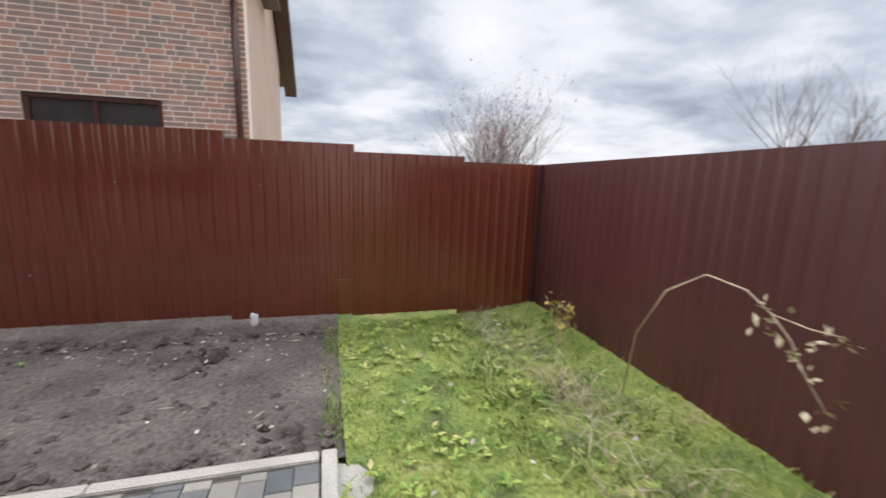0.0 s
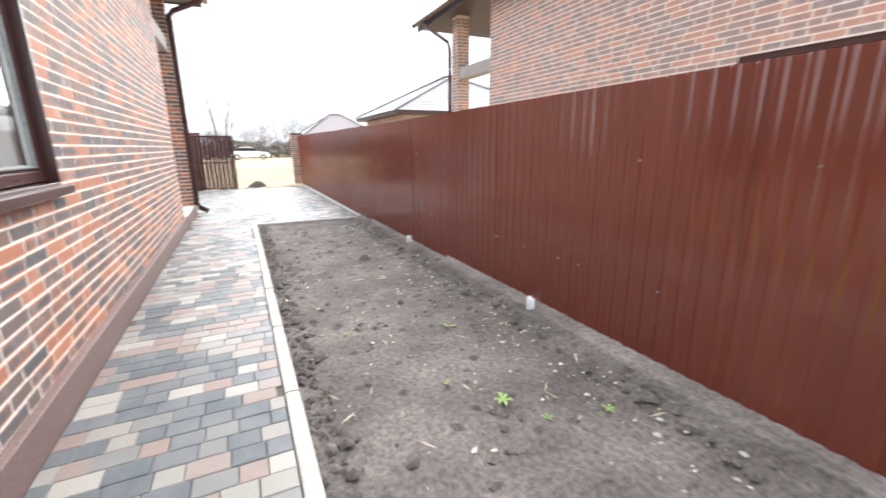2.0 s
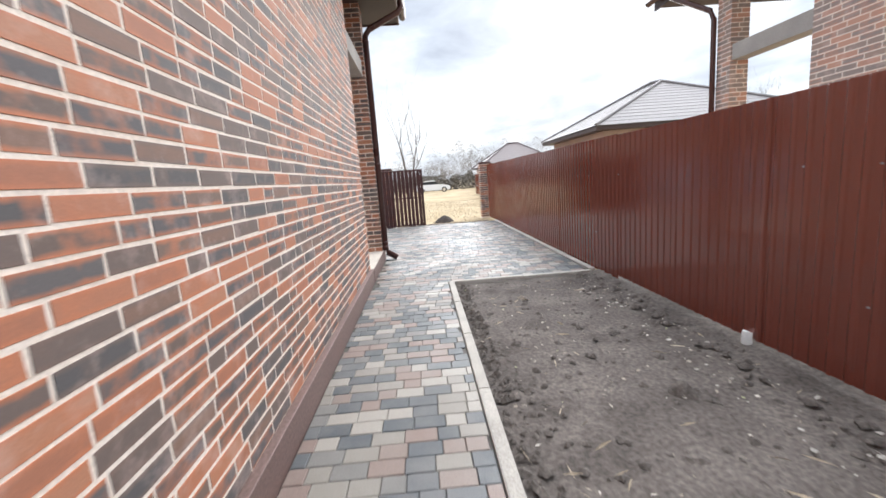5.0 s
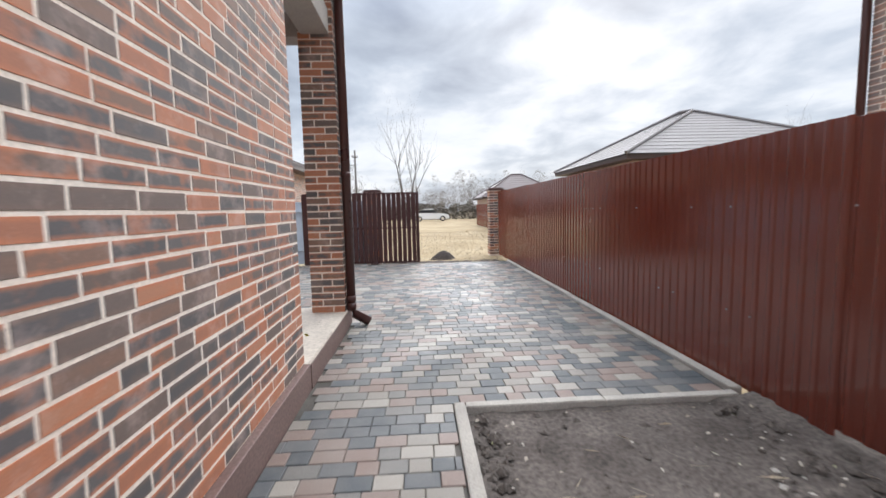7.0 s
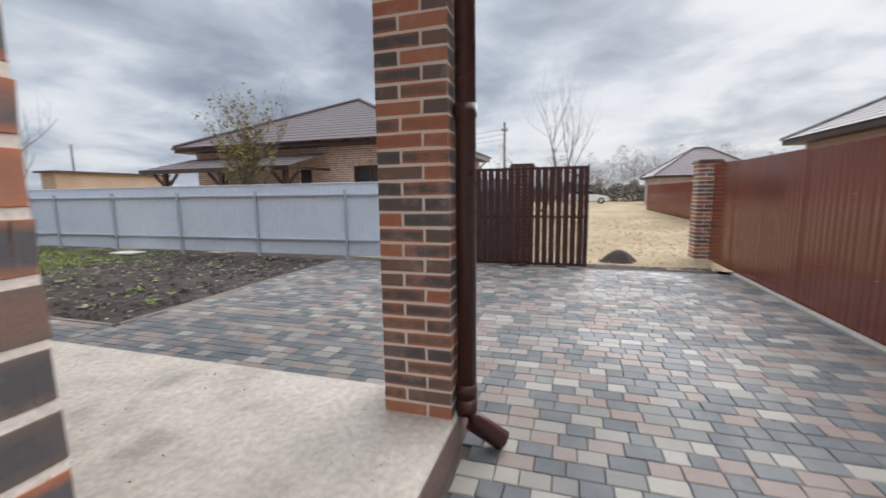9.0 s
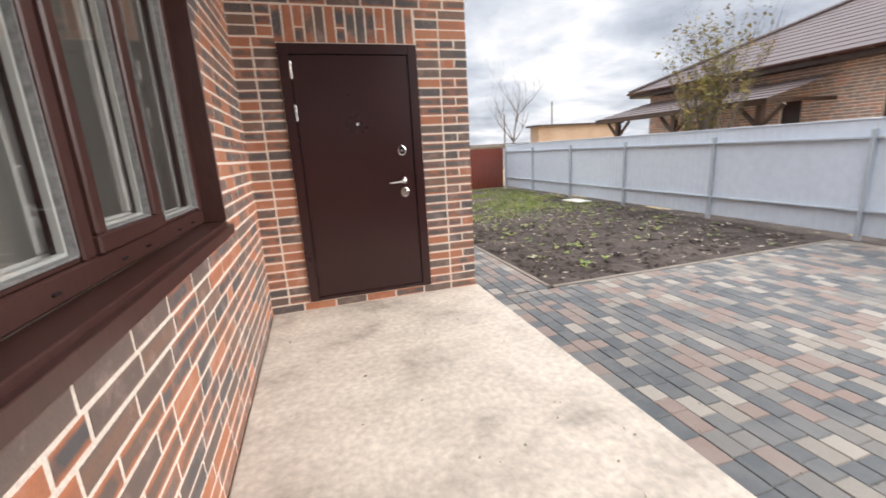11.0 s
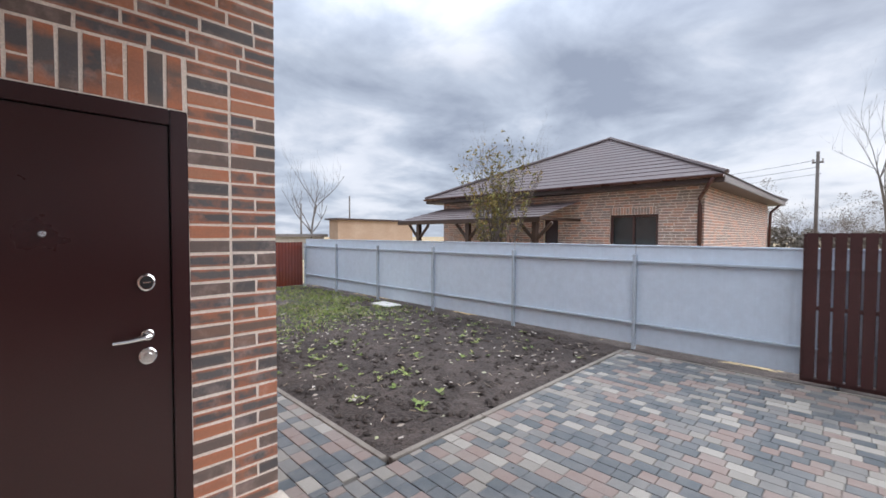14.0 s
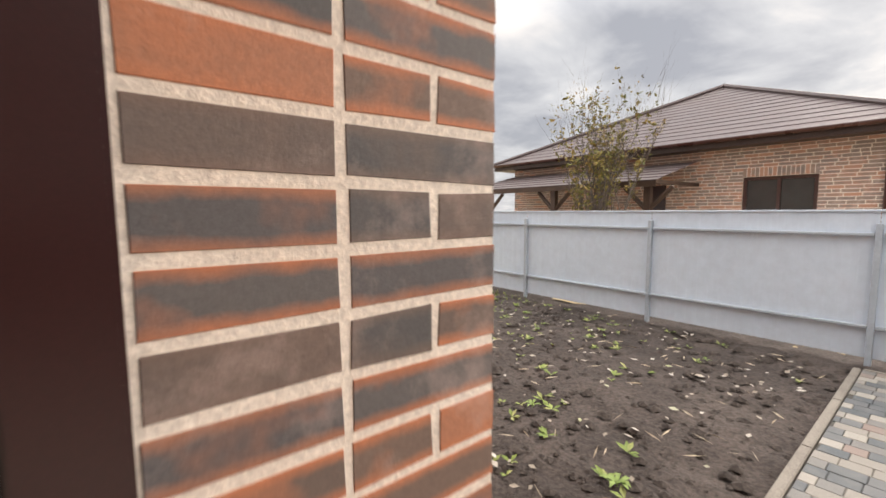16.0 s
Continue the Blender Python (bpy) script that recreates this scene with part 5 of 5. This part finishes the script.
def nz(x, y, s=0.0):
    return noise.noise((x, y, s))


lawn_z = lambda x, y: -0.05 + 0.10 * max(0, (x - 1.5) / 0.6)
band = lambda x: max(0, 1 - abs(x - 1.42) / 0.36)
scatter_blades("lawn_grass", 19000, (-0.14, 2.03, 0.2, 4.28), M_BLADE, 0.025, 0.075, 0.004, 1, lawn_z, lambda x, y: (0.6 + 1.0 * nz(x * 2, y * 2)) * (1 - 0.75 * band(x)), 0.9, "short green grass blades of the lawn")
scatter_blades("dry_grass", 3000, (0.9, 2.03, 0.2, 4.28), M_DRY, 0.04, 0.17, 0.0035, 2, lambda x, y: lawn_z(x, y) - 0.01, lambda x, y: band(x) * (0.55 + 0.9 * nz(x * 3, y * 3)), 2.6, "matted dry stalks along the fence foot")
scatter_blades("fence_weeds", 1000, (0.8, 1.8, 1.0, 4.1), M_WEED, 0.05, 0.14, 0.009, 3, lawn_z, lambda x, y: max(0, nz(x * 2.5, y * 2.5, 5)) * 2, 1.6, "green weeds in the dry grass")
scatter_blades("garden_grass", 16000, (-16.6, -12.0, -13.6, -6.6), M_BLADE, 0.03, 0.10, 0.006, 4, -0.06, lambda x, y: max(0, min(1, (-y - 6.9) / 1.6)) * (0.55 + 1.2 * nz(x * 0.9, y * 0.9, 7)), 0.9, "green grass patch at the end of the dark bed")
scatter_blades("lane_straw", 9000, (-32, -16.9, -1.5, 7.0), M_DRY, 0.02, 0.06, 0.010, 6, -0.06, None, 2.2, "short dry straw on the ground by the gate")


def rosettes(name, n, area, m, size, seed, z, where=None, label=""):
    """Small weeds, each a star of a few blunt leaves."""
    rng = random.Random(seed)
    store = ([], [])
    tries = 0
    while n > 0 and tries < 6000:
        tries += 1
        x, y = rng.uniform(area[0], area[1]), rng.uniform(area[2], area[3])
        if where and rng.random() > where(x, y):
            continue
        n -= 1
        s = size * rng.uniform(0.5, 1.4)
        for k in range(rng.randint(3, 7)):
            a = rng.uniform(0, 6.283)
            c, sn = math.cos(a), math.sin(a)
            w = s * 0.22
            h = s * rng.uniform(0.05, 0.5)
            add_geo(store, [(x, y, z), (x + c * s * 0.5 - sn * w, y + sn * s * 0.5 + c * w, z + h * 0.7), (x + c * s, y + sn * s, z + h), (x + c * s * 0.5 + sn * w, y + sn * s * 0.5 - c * w, z + h * 0.7)], [(0, 1, 2, 3)])
    return tagged(mesh_ob(name, store[0], store[1], m), label, "weeds", kind="stuff")


rosettes("lawn_clover", 320, (-0.05, 1.9, 0.9, 4.2), M_BLADE, 0.05, 14, -0.005, lambda x, y: 0.2 + max(0, nz(x * 2, y * 2, 3)), "small leafy weeds in the lawn")
rosettes("bed_weeds", 430, (-16.4, -12.1, -9.0, -2.9), M_WEED, 0.065, 12, -0.035, lambda x, y: 0.05 + max(0, (-y - 3.6) / 4.5) + max(0, nz(x, y, 2)) * 0.5, "small green weeds on the dark bed")
rosettes("soil_weeds", 3, (-4.5, -0.8, 2.5, 4.0), M_WEED, 0.06, 13, -0.02, None, "few small green weeds on the bare soil")


def star_weed(x, y, size, leaves, seed, m, label):
    """One rosette weed: blunt folded leaves round a short stem."""
    rng = random.Random(seed)
    w = empty("weed", label, "weed", (x, y, -0.03), group="weeds on the bare soil")
    for k in range(leaves):
        a = 6.283 * k / leaves + rng.uniform(-0.3, 0.3)
        L, wd, up = size * rng.uniform(0.75, 1.15), size * 0.17, size * rng.uniform(0.25, 0.5)
        c, sn = math.cos(a), math.sin(a)
        v = []
        for t, ww, hh in ((0.05, 0.3, 0.1), (0.35, 0.8, 0.75), (0.7, 1.0, 1.0), (1.0, 0.1, 0.8)):
            for side, dip in ((-1, 0.1), (0, 0.0), (1, 0.1)):
                v.append((c * L * t - sn * side * wd * ww, sn * L * t + c * side * wd * ww, up * hh + dip * size * ww))
        f = [(3 * i + j, 3 * i + j + 1, 3 * i + j + 4, 3 * i + j + 3) for i in range(3) for j in range(2)]
        mesh_ob("leaf", v, f, m, w, smooth=True)
    v, f = tube([(0, 0, -0.01), (0, 0, size * 0.12)], [0.004, 0.003], 5)
    mesh_ob("stem", v, f, m, w)


star_weed(-2.53, 3.35, 0.065, 6, 1, M_STAR, "small bright green rosette weed on bare soil")
star_weed(-2.31, 3.48, 0.035, 5, 2, M_STAR, "tiny yellowish green weed on bare soil")
star_weed(-2.22, 3.82, 0.04, 5, 3, M_STAR, "small pale green weed near the fence foot")
star_weed(-3.77, 2.77, 0.035, 4, 4, M_STAR, "tiny yellowing weed near the kerb")
star_weed(-12.9, -3.35, 0.09, 7, 5, M_STAR, "bright green rosette weed on the dark bed")
star_weed(-13.3, -4.3, 0.07, 6, 6, M_STAR, "bright green weed on the dug bed")


def lumps(name, n, area, m, smin, smax, seed, z, where=None, flat=0.6, label="", category="clods"):
    rng = random.Random(seed)
    store = ([], [])
    base = [Vector(v) for v in ((1, 0, 0), (-1, 0, 0), (0, 1, 0), (0, -1, 0), (0, 0, 1), (0.7, 0.7, 0.3), (-0.7, 0.7, 0.3), (-0.7, -0.7, 0.3), (0.7, -0.7, 0.3))]
    fs = [(0, 5, 4), (5, 2, 4), (2, 6, 4), (6, 1, 4), (1, 7, 4), (7, 3, 4), (3, 8, 4), (8, 0, 4)]
    while n > 0:
        x, y = rng.uniform(area[0], area[1]), rng.uniform(area[2], area[3])
        n -= 1
        if where and rng.random() > where(x, y):
            continue
        s = smin + (smax - smin) * rng.random() ** 3
        a = rng.uniform(0, 6.283)
        c, sn = math.cos(a), math.sin(a)
        vs = []
        for b in base:
            r = s * rng.uniform(0.7, 1.25)
            vs.append((x + r * (b.x * c - b.y * sn), y + r * (b.x * sn + b.y * c), z + r * b.z * flat))
        add_geo(store, vs, fs)
    return tagged(mesh_ob(name, store[0], store[1], m), label, category, kind="stuff")


lumps("soil_clods", 3600, (-8.85, -0.1, 2.36, 4.28), M_CLOD, 0.005, 0.042, 21, -0.035, lambda x, y: 0.4 + (0.6 if y < 2.6 or y > 3.9 else 0), label="small grey clods on the bare bed")
lumps("kerb_clods", 650, (-8.85, -0.1, 2.355, 2.50), M_CLOD, 0.006, 0.042, 24, -0.026, None, 0.8, label="crumbled clods of soil heaped along the kerb")
lumps("fence_foot_clods", 700, (-8.85, -0.1, 3.98, 4.27), M_CLOD, 0.006, 0.045, 25, -0.01, None, 0.7, label="rough clods along the foot of the fence")
lumps("pale_pebbles", 150, (-8.85, -0.1, 3.70, 4.24), M_CONC, 0.006, 0.022, 26, -0.012, None, 0.7, label="small pale pebbles near the fence foot", category="pebbles")
lumps("dark_clods", 3400, (-16.55, -12.05, -10, -2.8), M_CLOD_D, 0.010, 0.058, 22, -0.045, label="dark clods on the dug bed")
lumps("crumbs", 260, (-16.5, -8.5, -2.6, 4.1), M_CLOD_D, 0.004, 0.012, 23, 0.001, lambda x, y: 1 if x < -11.3 else 0, label="crumbs of soil on the paving")


def flakes(name, n, area, m, smin, smax, seed, z, where=None, long=1.0, label=""):
    rng = random.Random(seed)
    store = ([], [])
    for _ in range(n):
        x, y = rng.uniform(area[0], area[1]), rng.uniform(area[2], area[3])
        if where and rng.random() > where(x, y):
            continue
        s, a = rng.uniform(smin, smax), rng.uniform(0, 6.283)
        c, sn, L, w = math.cos(a), math.sin(a), s * long, s * 0.5
        t = rng.uniform(0.002, 0.012)
        add_geo(store, [(x - c * L, y - sn * L, z), (x - sn * w, y + c * w, z + t), (x + c * L, y + sn * L, z + t * 0.6), (x + sn * w, y - c * w, z)], [(0, 1, 2, 3)])
    return tagged(mesh_ob(name, store[0], store[1], m), label, "litter", kind="stuff")


flakes("soil_flecks", 700, (-8.8, -0.1, 2.4, 4.25), M_LITTER, 0.006, 0.022, 31, -0.012, lambda x, y: 0.5 + 0.5 * (y > 3.6), 1.0, "pale chips scattered over the grey soil")
flakes("straws", 130, (-8.8, -0.1, 2.4, 4.25), M_DRY, 0.006, 0.010, 32, -0.010, None, 7.0, "dry straws lying on the grey soil")
flakes("bed_litter", 1500, (-16.5, -12.1, -10.5, -2.9), M_LITTER, 0.012, 0.045, 33, -0.008, lambda x, y: 0.25 + max(0, nz(x * 1.1, y * 1.1, 4)) * 1.3 + max(0, -y - 5) * 0.07, 1.0, "pale dry leaves scattered over the dark bed")
flakes("bed_straws", 260, (-16.5, -12.1, -10.5, -2.9), M_DRY, 0.007, 0.012, 35, -0.005, None, 7.0, "dry stalks lying on the dark bed")
flakes("lawn_leaves", 60, (0.1, 2.0, 1.2, 4.2), M_LITTER, 0.012, 0.03, 34, 0.03, None, 1.2, "fallen pale leaves on the lawn")
flakes("porch_specks", 60, (-11.0, -9.4, -2.5, 1.1), M_LITTER, 0.004, 0.012, 36, SLAB_Z + 0.001, None, 1.0, "plaster specks on the porch slab")


def mound(name, label, at, r, h, m, seed):
    v, f = [], []
    for j in range(6):
        for k in range(20):
            q, t = 2 * math.pi * k / 20, j / 5
            rr = r * (1 - t) * (1 + 0.3 * nz(math.cos(q) * 1.5, math.sin(q) * 1.5, seed))
            v.append((rr * math.cos(q), rr * math.sin(q), h * math.sin(t * 1.57) + 0.12 * h * nz(math.cos(q) * 3 + j, math.sin(q) * 3, seed + 2)))
    for j in range(5):
        for k in range(20):
            f.append((j * 20 + k, j * 20 + (k + 1) % 20, (j + 1) * 20 + (k + 1) % 20, (j + 1) * 20 + k))
    ob = mesh_ob(name, v, f, m, smooth=True)
    ob.location = at
    return tagged(ob, label, "heap")


lumps("clod_cluster", 60, (-1.15, -0.7, 3.45, 3.85), M_CLOD_D, 0.012, 0.055, 27, -0.03, lambda x, y: max(0, 1 - 5 * math.hypot(x + 0.95, (y - 3.62) * 0.7)), 0.7, label="cluster of dark clods on the grey soil")
lumps("clod_patch", 130, (-0.75, -0.04, 2.4, 3.1), M_CLOD_D, 0.01, 0.05, 28, -0.035, lambda x, y: max(0, nz(x * 4, y * 4, 9)) * 2.2, 0.6, label="dark crumbled soil by the paved corner")
mound("soil_heap", "small heap of dark soil outside the gate", (-17.75, 2.72, -0.08), 0.34, 0.24, M_SOIL_D, 3)
mound("soil_lump", "dark clod of soil on the bare bed", (-0.93, 3.70, -0.05), 0.09, 0.085, M_CLOD_D, 5)
mound("stone", "rounded grey stone on the soil bed", (-5.83, 3.49, -0.05), 0.09, 0.09, M_CLOD, 7)
mound("stone", "grey stone by the paved corner", (-0.35, 2.62, -0.05), 0.10, 0.08, M_CLOD, 9)
board = part("board", boxes([(-0.2, 0.2, -0.35, 0.35, 0, 0.03)], 0.004), M_WHITE, None)
board.location = (-16.3, -8.5, -0.03)
tagged(board, "white board lying on the soil by the fence", "board")

# arching bramble in the fence corner
br = empty("bramble", "arching dry bramble cane with curled pale leaves", "bramble", (1.7, 2.45, 0.0))
cane = [(1.72, 2.42, 0.05), (1.70, 2.34, 0.50), (1.70, 2.16, 0.82), (1.70, 1.93, 0.97), (1.70, 1.72, 0.95), (1.70, 1.60, 0.88), (1.70, 1.45, 0.87), (1.70, 1.34, 0.88)]
mesh_tube("cane", rel(cane, br), [0.006, 0.005, 0.005, 0.004, 0.004, 0.003, 0.003, 0.002], M_DRY, br, 6)
mesh_tube("twig", rel([(1.70, 1.60, 0.88), (1.69, 1.50, 0.80), (1.68, 1.45, 0.72), (1.68, 1.33, 0.58)], br), 0.003, M_DRY, br, 5)
rng = random.Random(3)
for c, n, s in (((1.70, 1.62, 0.87), 7, 0.05), ((1.69, 1.50, 0.80), 7, 0.045), ((1.68, 1.45, 0.72), 6, 0.045), ((1.68, 1.33, 0.58), 5, 0.05), ((1.70, 1.40, 0.87), 4, 0.035), ((1.70, 1.33, 0.87), 3, 0.03)):
    for _ in range(n + 2):
        lg = leaf_geo(rng, [Vector(c) - br.location + Vector((rng.gauss(0, 0.02), rng.gauss(0, 0.035), rng.gauss(0, 0.04)))], s * 0.62)
        mesh_ob("leaf", lg[0], lg[1], M_BRAMBLE, br)
weed = empty("corner_weed", "yellow-green leafy weed beside the fence corner", "weed", (1.75, 3.25, 0.03))
st = ([], [])
for k in range(5):
    add_geo(st, *tube([(0, 0, 0), (rng.uniform(-0.06, 0.06), rng.uniform(-0.1, 0.1), 0.2), (rng.uniform(-0.12, 0.12), rng.uniform(-0.2, 0.2), rng.uniform(0.28, 0.42))], [0.005, 0.004, 0.002], 5))
mesh_ob("stem", st[0], st[1], M_DRY, weed)
lg = leaf_geo(rng, [Vector((rng.gauss(0, 0.06), rng.gauss(0, 0.10), rng.uniform(0.1, 0.42))) for _ in range(46)], 0.045)
mesh_ob("foliage", lg[0], lg[1], M_AUTUMN, weed)

# ---- kerbs ----
def kerb_run(p, q, width=0.075, top=0.012, m=None):
    p, q = Vector(p), Vector(q)
    d = (q - p).normalized()
    n = max(1, round((q - p).length / 1.0))
    L = (q - p).length / n
    run = empty("kerb", "pale concrete edging kerb beside the paving", "kerb", (p.x, p.y, 0), kind="structure")
    ang = math.degrees(math.atan2(d.y, d.x))
    data = None
    for i in range(n):
        if data is None:
            ob = part("kerb_stone", boxes([(0.0015, L - 0.0015, -width / 2, width / 2, -0.15, top)], 0.006, 2), m or M_CONC, run)
            data = ob.data
        else:
            ob = new("kerb_stone", data)
            ob.parent = run
        off = d * (L * i)
        ob.matrix_basis = pose(off.x, off.y, random.uniform(-0.003, 0.003), 0, 0, ang)


kerb_run((-8.97, 2.31), (-0.16, 2.31))
kerb_run((-8.93, 2.35), (-8.93, 4.20))
kerb_run((-16.4, 4.235), (-8.97, 4.235), 0.09, 0.02)
kerb_run((-0.11, 2.35), (-0.11, -4.0))
kerb_run((-12.01, -2.78), (-12.01, -11.0), 0.06, 0.004, M_KERB)
kerb_run((-16.36, -2.74), (-12.04, -2.74), 0.06, 0.004, M_KERB)
kerb_run((-16.37, 3.6), (-16.37, -2.70), 0.05, 0.004, M_KERB)
sheet("mortar_haunch", -0.075, 0.10, 0.5, 2.40, 0.03, -0.02, M_CONC, label="spread of pale mortar along the kerb", category="mortar", bump=0.012, seed=14,
                     lift=lambda x, y: -0.5 * max(0, x - 0.02) ** 1.3 - 0.9 * max(0, y - 2.24) ** 1.2 - 0.6 * max(0, x + y - 2.26) ** 1.2)

# ---- brick faces ----
u = lambda x: END_X - x
SZ = SLAB_Z + 0.004
lay_pieces("brick", brick_rects(0, END_X - COR_X, SZ, EAVE_Z, [(u(SW[1]), u(SW[0]), SW[2], SW[3])], seed=2), (END_X, WALL_Y - W, 0), (-1, 0, 0), (0, 0, 1), (0, 1, 0), W + 0.0007, 0.0008, M_BRICK, M_BRICKS, wall_side,
           lambda a, b: 5.2 < a < 8.4 and 0.6 < b < 2.7, 300, 0.0005, 0.0022)
lay_pieces("brick", brick_rects(0, WALL_Y - DOOR_Y - 0.012, SZ, EAVE_Z, [(WALL_Y - PW[1], WALL_Y - PW[0], PW[2], PW[3])], seed=3), (PORCH_X + W, WALL_Y, 0), (0, -1, 0), (0, 0, 1), (-1, 0, 0), W + 0.0007, 0.0008, M_BRICK, M_BRICKS, wall_porch,
           lambda a, b: a > 1.0 and b < 1.5, 260, 0.0005, 0.0022)
part("return_core", boxes([(COR_X + W, PORCH_X + 0.01, 0.858, WALL_Y - W - 0.001, SLAB_Z, EAVE_Z)]), M_MORTAR, wall_porch)

# door wall: stacked columns beside the door, soldiers above, running bond over all
ux = lambda x: PORCH_X - x
rects, sol = [], []
z = SZ
k = 0
rng = random.Random(9)
H = PITCH - JOINT
dl, drr = ux(DR[1]), ux(DR[0])
end = PORCH_X - HOUSE_X
while z + H < EAVE_Z:
    if z < SZ + PITCH * 0.5:
        x = 0.0
        while x < end - 0.02:
            b = min(end, x + 0.25)
            rects.append((x, b, z, min(z + H, DR[2] - 0.004)))
            x = b + JOINT
    elif z < 2.30:
        rects.append((0.0, 0.135, z, z + H))
        rects.append((0.135 + JOINT, dl - 0.008, z, z + H))
        a = drr + 0.010
        rects.append((a, a + 0.186, z, z + H))
        a += 0.186 + JOINT
        if k % 2:
            rects.append((a, end, z, z + H))
        else:
            rects.append((a, a + 0.115, z, z + H))
            rects.append((a + 0.115 + JOINT, end, z, z + H))
    elif z < 2.30 + 3 * PITCH:
        rects.append((0.0, 0.18, z, z + H))
        rects.append((0.18 + JOINT, dl - 0.02, z, z + H))
        a = drr + 0.010
        rects.append((a, a + 0.186, z, z + H))
        rects.append((a + 0.186 + JOINT, end, z, z + H))
    else:
        break
    z += PITCH
    k += 1
s0, n = dl - 0.01, 14
sw = (drr + 0.002 - s0) / n
for i in range(n):
    a, b = s0 + i * sw, s0 + (i + 1) * sw - JOINT
    if i % 4 == 2:
        sol += [(a, b, 2.312, 2.312 + 0.10), (a, b, 2.312 + 0.11, z - JOINT)]
    else:
        sol.append((a, b, 2.312, z - JOINT))
rects += brick_rects(0, end, z, EAVE_Z, seed=8)
org = (PORCH_X, DOOR_Y - W, 0)
lay_pieces("brick", rects, org, (-1, 0, 0), (0, 0, 1), (0, 1, 0), W + 0.0007, 0.0008, M_BRICK, M_BRICKS, wall_door, lambda a, b: b < 3.1, 300, 0.0005, 0.0022)
lay_pieces("soldier_brick", sol, org, (-1, 0, 0), (0, 0, 1), (0, 1, 0), W + 0.0007, 0.0008, M_BRICK, M_BRICKS, wall_door, lambda a, b: True, 40, 0.0005, 0.0022)
lay_pieces("brick", brick_rects(0, 8.5, SZ, EAVE_Z, seed=12), (HOUSE_X + W, DOOR_Y - 0.006, 0), (0, -1, 0), (0, 0, 1), (-1, 0, 0), W + 0.0007, 0.0008, M_BRICK, M_BRICKS, wall_front)


def pillar_faces(p, x0, x1, y0, y1, z0, z1, each):
    """Four faces of a square pillar in a header and stretcher bond."""
    wd = x1 - x0
    c = p.location
    faces = [((x1 - W, y0, 0), (0, 1, 0), (1, 0, 0)), ((x0 + W, y1, 0), (0, -1, 0), (-1, 0, 0)), ((x1, y1 - W, 0), (-1, 0, 0), (0, 1, 0)), ((x0, y0 + W, 0), (1, 0, 0), (0, -1, 0))]
    for i, (o, U, N) in enumerate(faces):
        r, z, k = [], z0, i // 2
        while z + H < z1:
            cut = 0.118 if k % 2 else wd - 0.118 - JOINT
            r += [(0.001, cut, z, z + H), (cut + JOINT, wd - 0.001, z, z + H)]
            z += PITCH
            k += 1
        lay_pieces("brick", r, Vector(o) - c, U, (0, 0, 1), N, W + 0.0007, 0.0008, M_BRICK, M_BRICKS, p, (lambda a, b: b < 3.3 - c.z) if each else None, 90, 0.0005, 0.0022)


def local_pillar(p, g, z0, z1, each=False):
    pillar_faces(p, g[0], g[1], g[2], g[3], z0, z1, each)


local_pillar(pillar, (PX0, PX1, PY0, PY1), SZ, EAVE_Z, True)
local_pillar(gp1, GP1, 0.0, GP1[4] + 0.01)
local_pillar(gp2, GP2, 0.0, GP2[4] + 0.01)

# ---- paving ----
rng = random.Random(17)
ROW, PJ = 0.118, 0.003
paving = tagged(part("paving", boxes([(-16.34, -8.97, -2.70, 4.19, -0.16, -0.012), (-8.97, -0.15, PLINTH_Y - 0.1, 2.27, -0.16, -0.012), (-11.98, HOUSE_X, -11.0, -2.70, -0.16, -0.012), (END_X, -0.15, -4.0, PLINTH_Y - 0.1, -0.16, -0.012)]), M_SAND, None),
                "block paving in mixed grey, beige and brown rows", "paving", kind="structure")


def paver_rects(x0, x1, y0, y1, skip=None):
    out = []
    n = max(1, round((x1 - x0) / ROW))
    for i in range(n):
        a, b = x0 + (x1 - x0) * i / n, x0 + (x1 - x0) * (i + 1) / n - PJ
        y = y0 - rng.uniform(0, 0.15)
        while y < y1 - 0.03:
            L = rng.choice((0.178, 0.178, 0.178, 0.118, 0.118, 0.148))
            p, q = max(y, y0), min(y + L, y1) - PJ
            y += L
            if q - p < 0.035:
                continue
            if skip and skip((a + b) / 2, (p + q) / 2):
                continue
            out.append((a, b, p, q))
    return out


pr = paver_rects(-16.34, -8.975, -2.70, 4.185, lambda x, y: x > HOUSE_X - 0.10 and y < PLINTH_Y + 0.04)
pr += paver_rects(-8.97, -0.155, PLINTH_Y + 0.006, 2.268)
pr += paver_rects(-11.975, HOUSE_X - 0.008, -10.0, -2.705)
pr += paver_rects(END_X + 0.045, -0.155, -1.5, PLINTH_Y)
lay_pieces("paver", pr, (0, 0, -0.05), (1, 0, 0), (0, 1, 0), (0, 0, 1), 0.05, 0.0045, M_PAVER, M_PAVERS, paving, lambda a, b: (-5.2 < a < -2.2 and 1.2 < b < 2.3) or (-12.4 < a < -11.2 and -2.6 < b < -0.6), 300, 0.0018)

leaf_geo_one = leaf_geo(random.Random(2), [Vector((0, 0, 0.012))], 0.026)
fallen = mesh_ob("fallen_leaf", leaf_geo_one[0], leaf_geo_one[1], M_AUTUMN)
fallen.location = (-9.95, 1.06, SLAB_Z + 0.02)
tagged(fallen, "single yellow fallen leaf on the porch slab", "leaf")
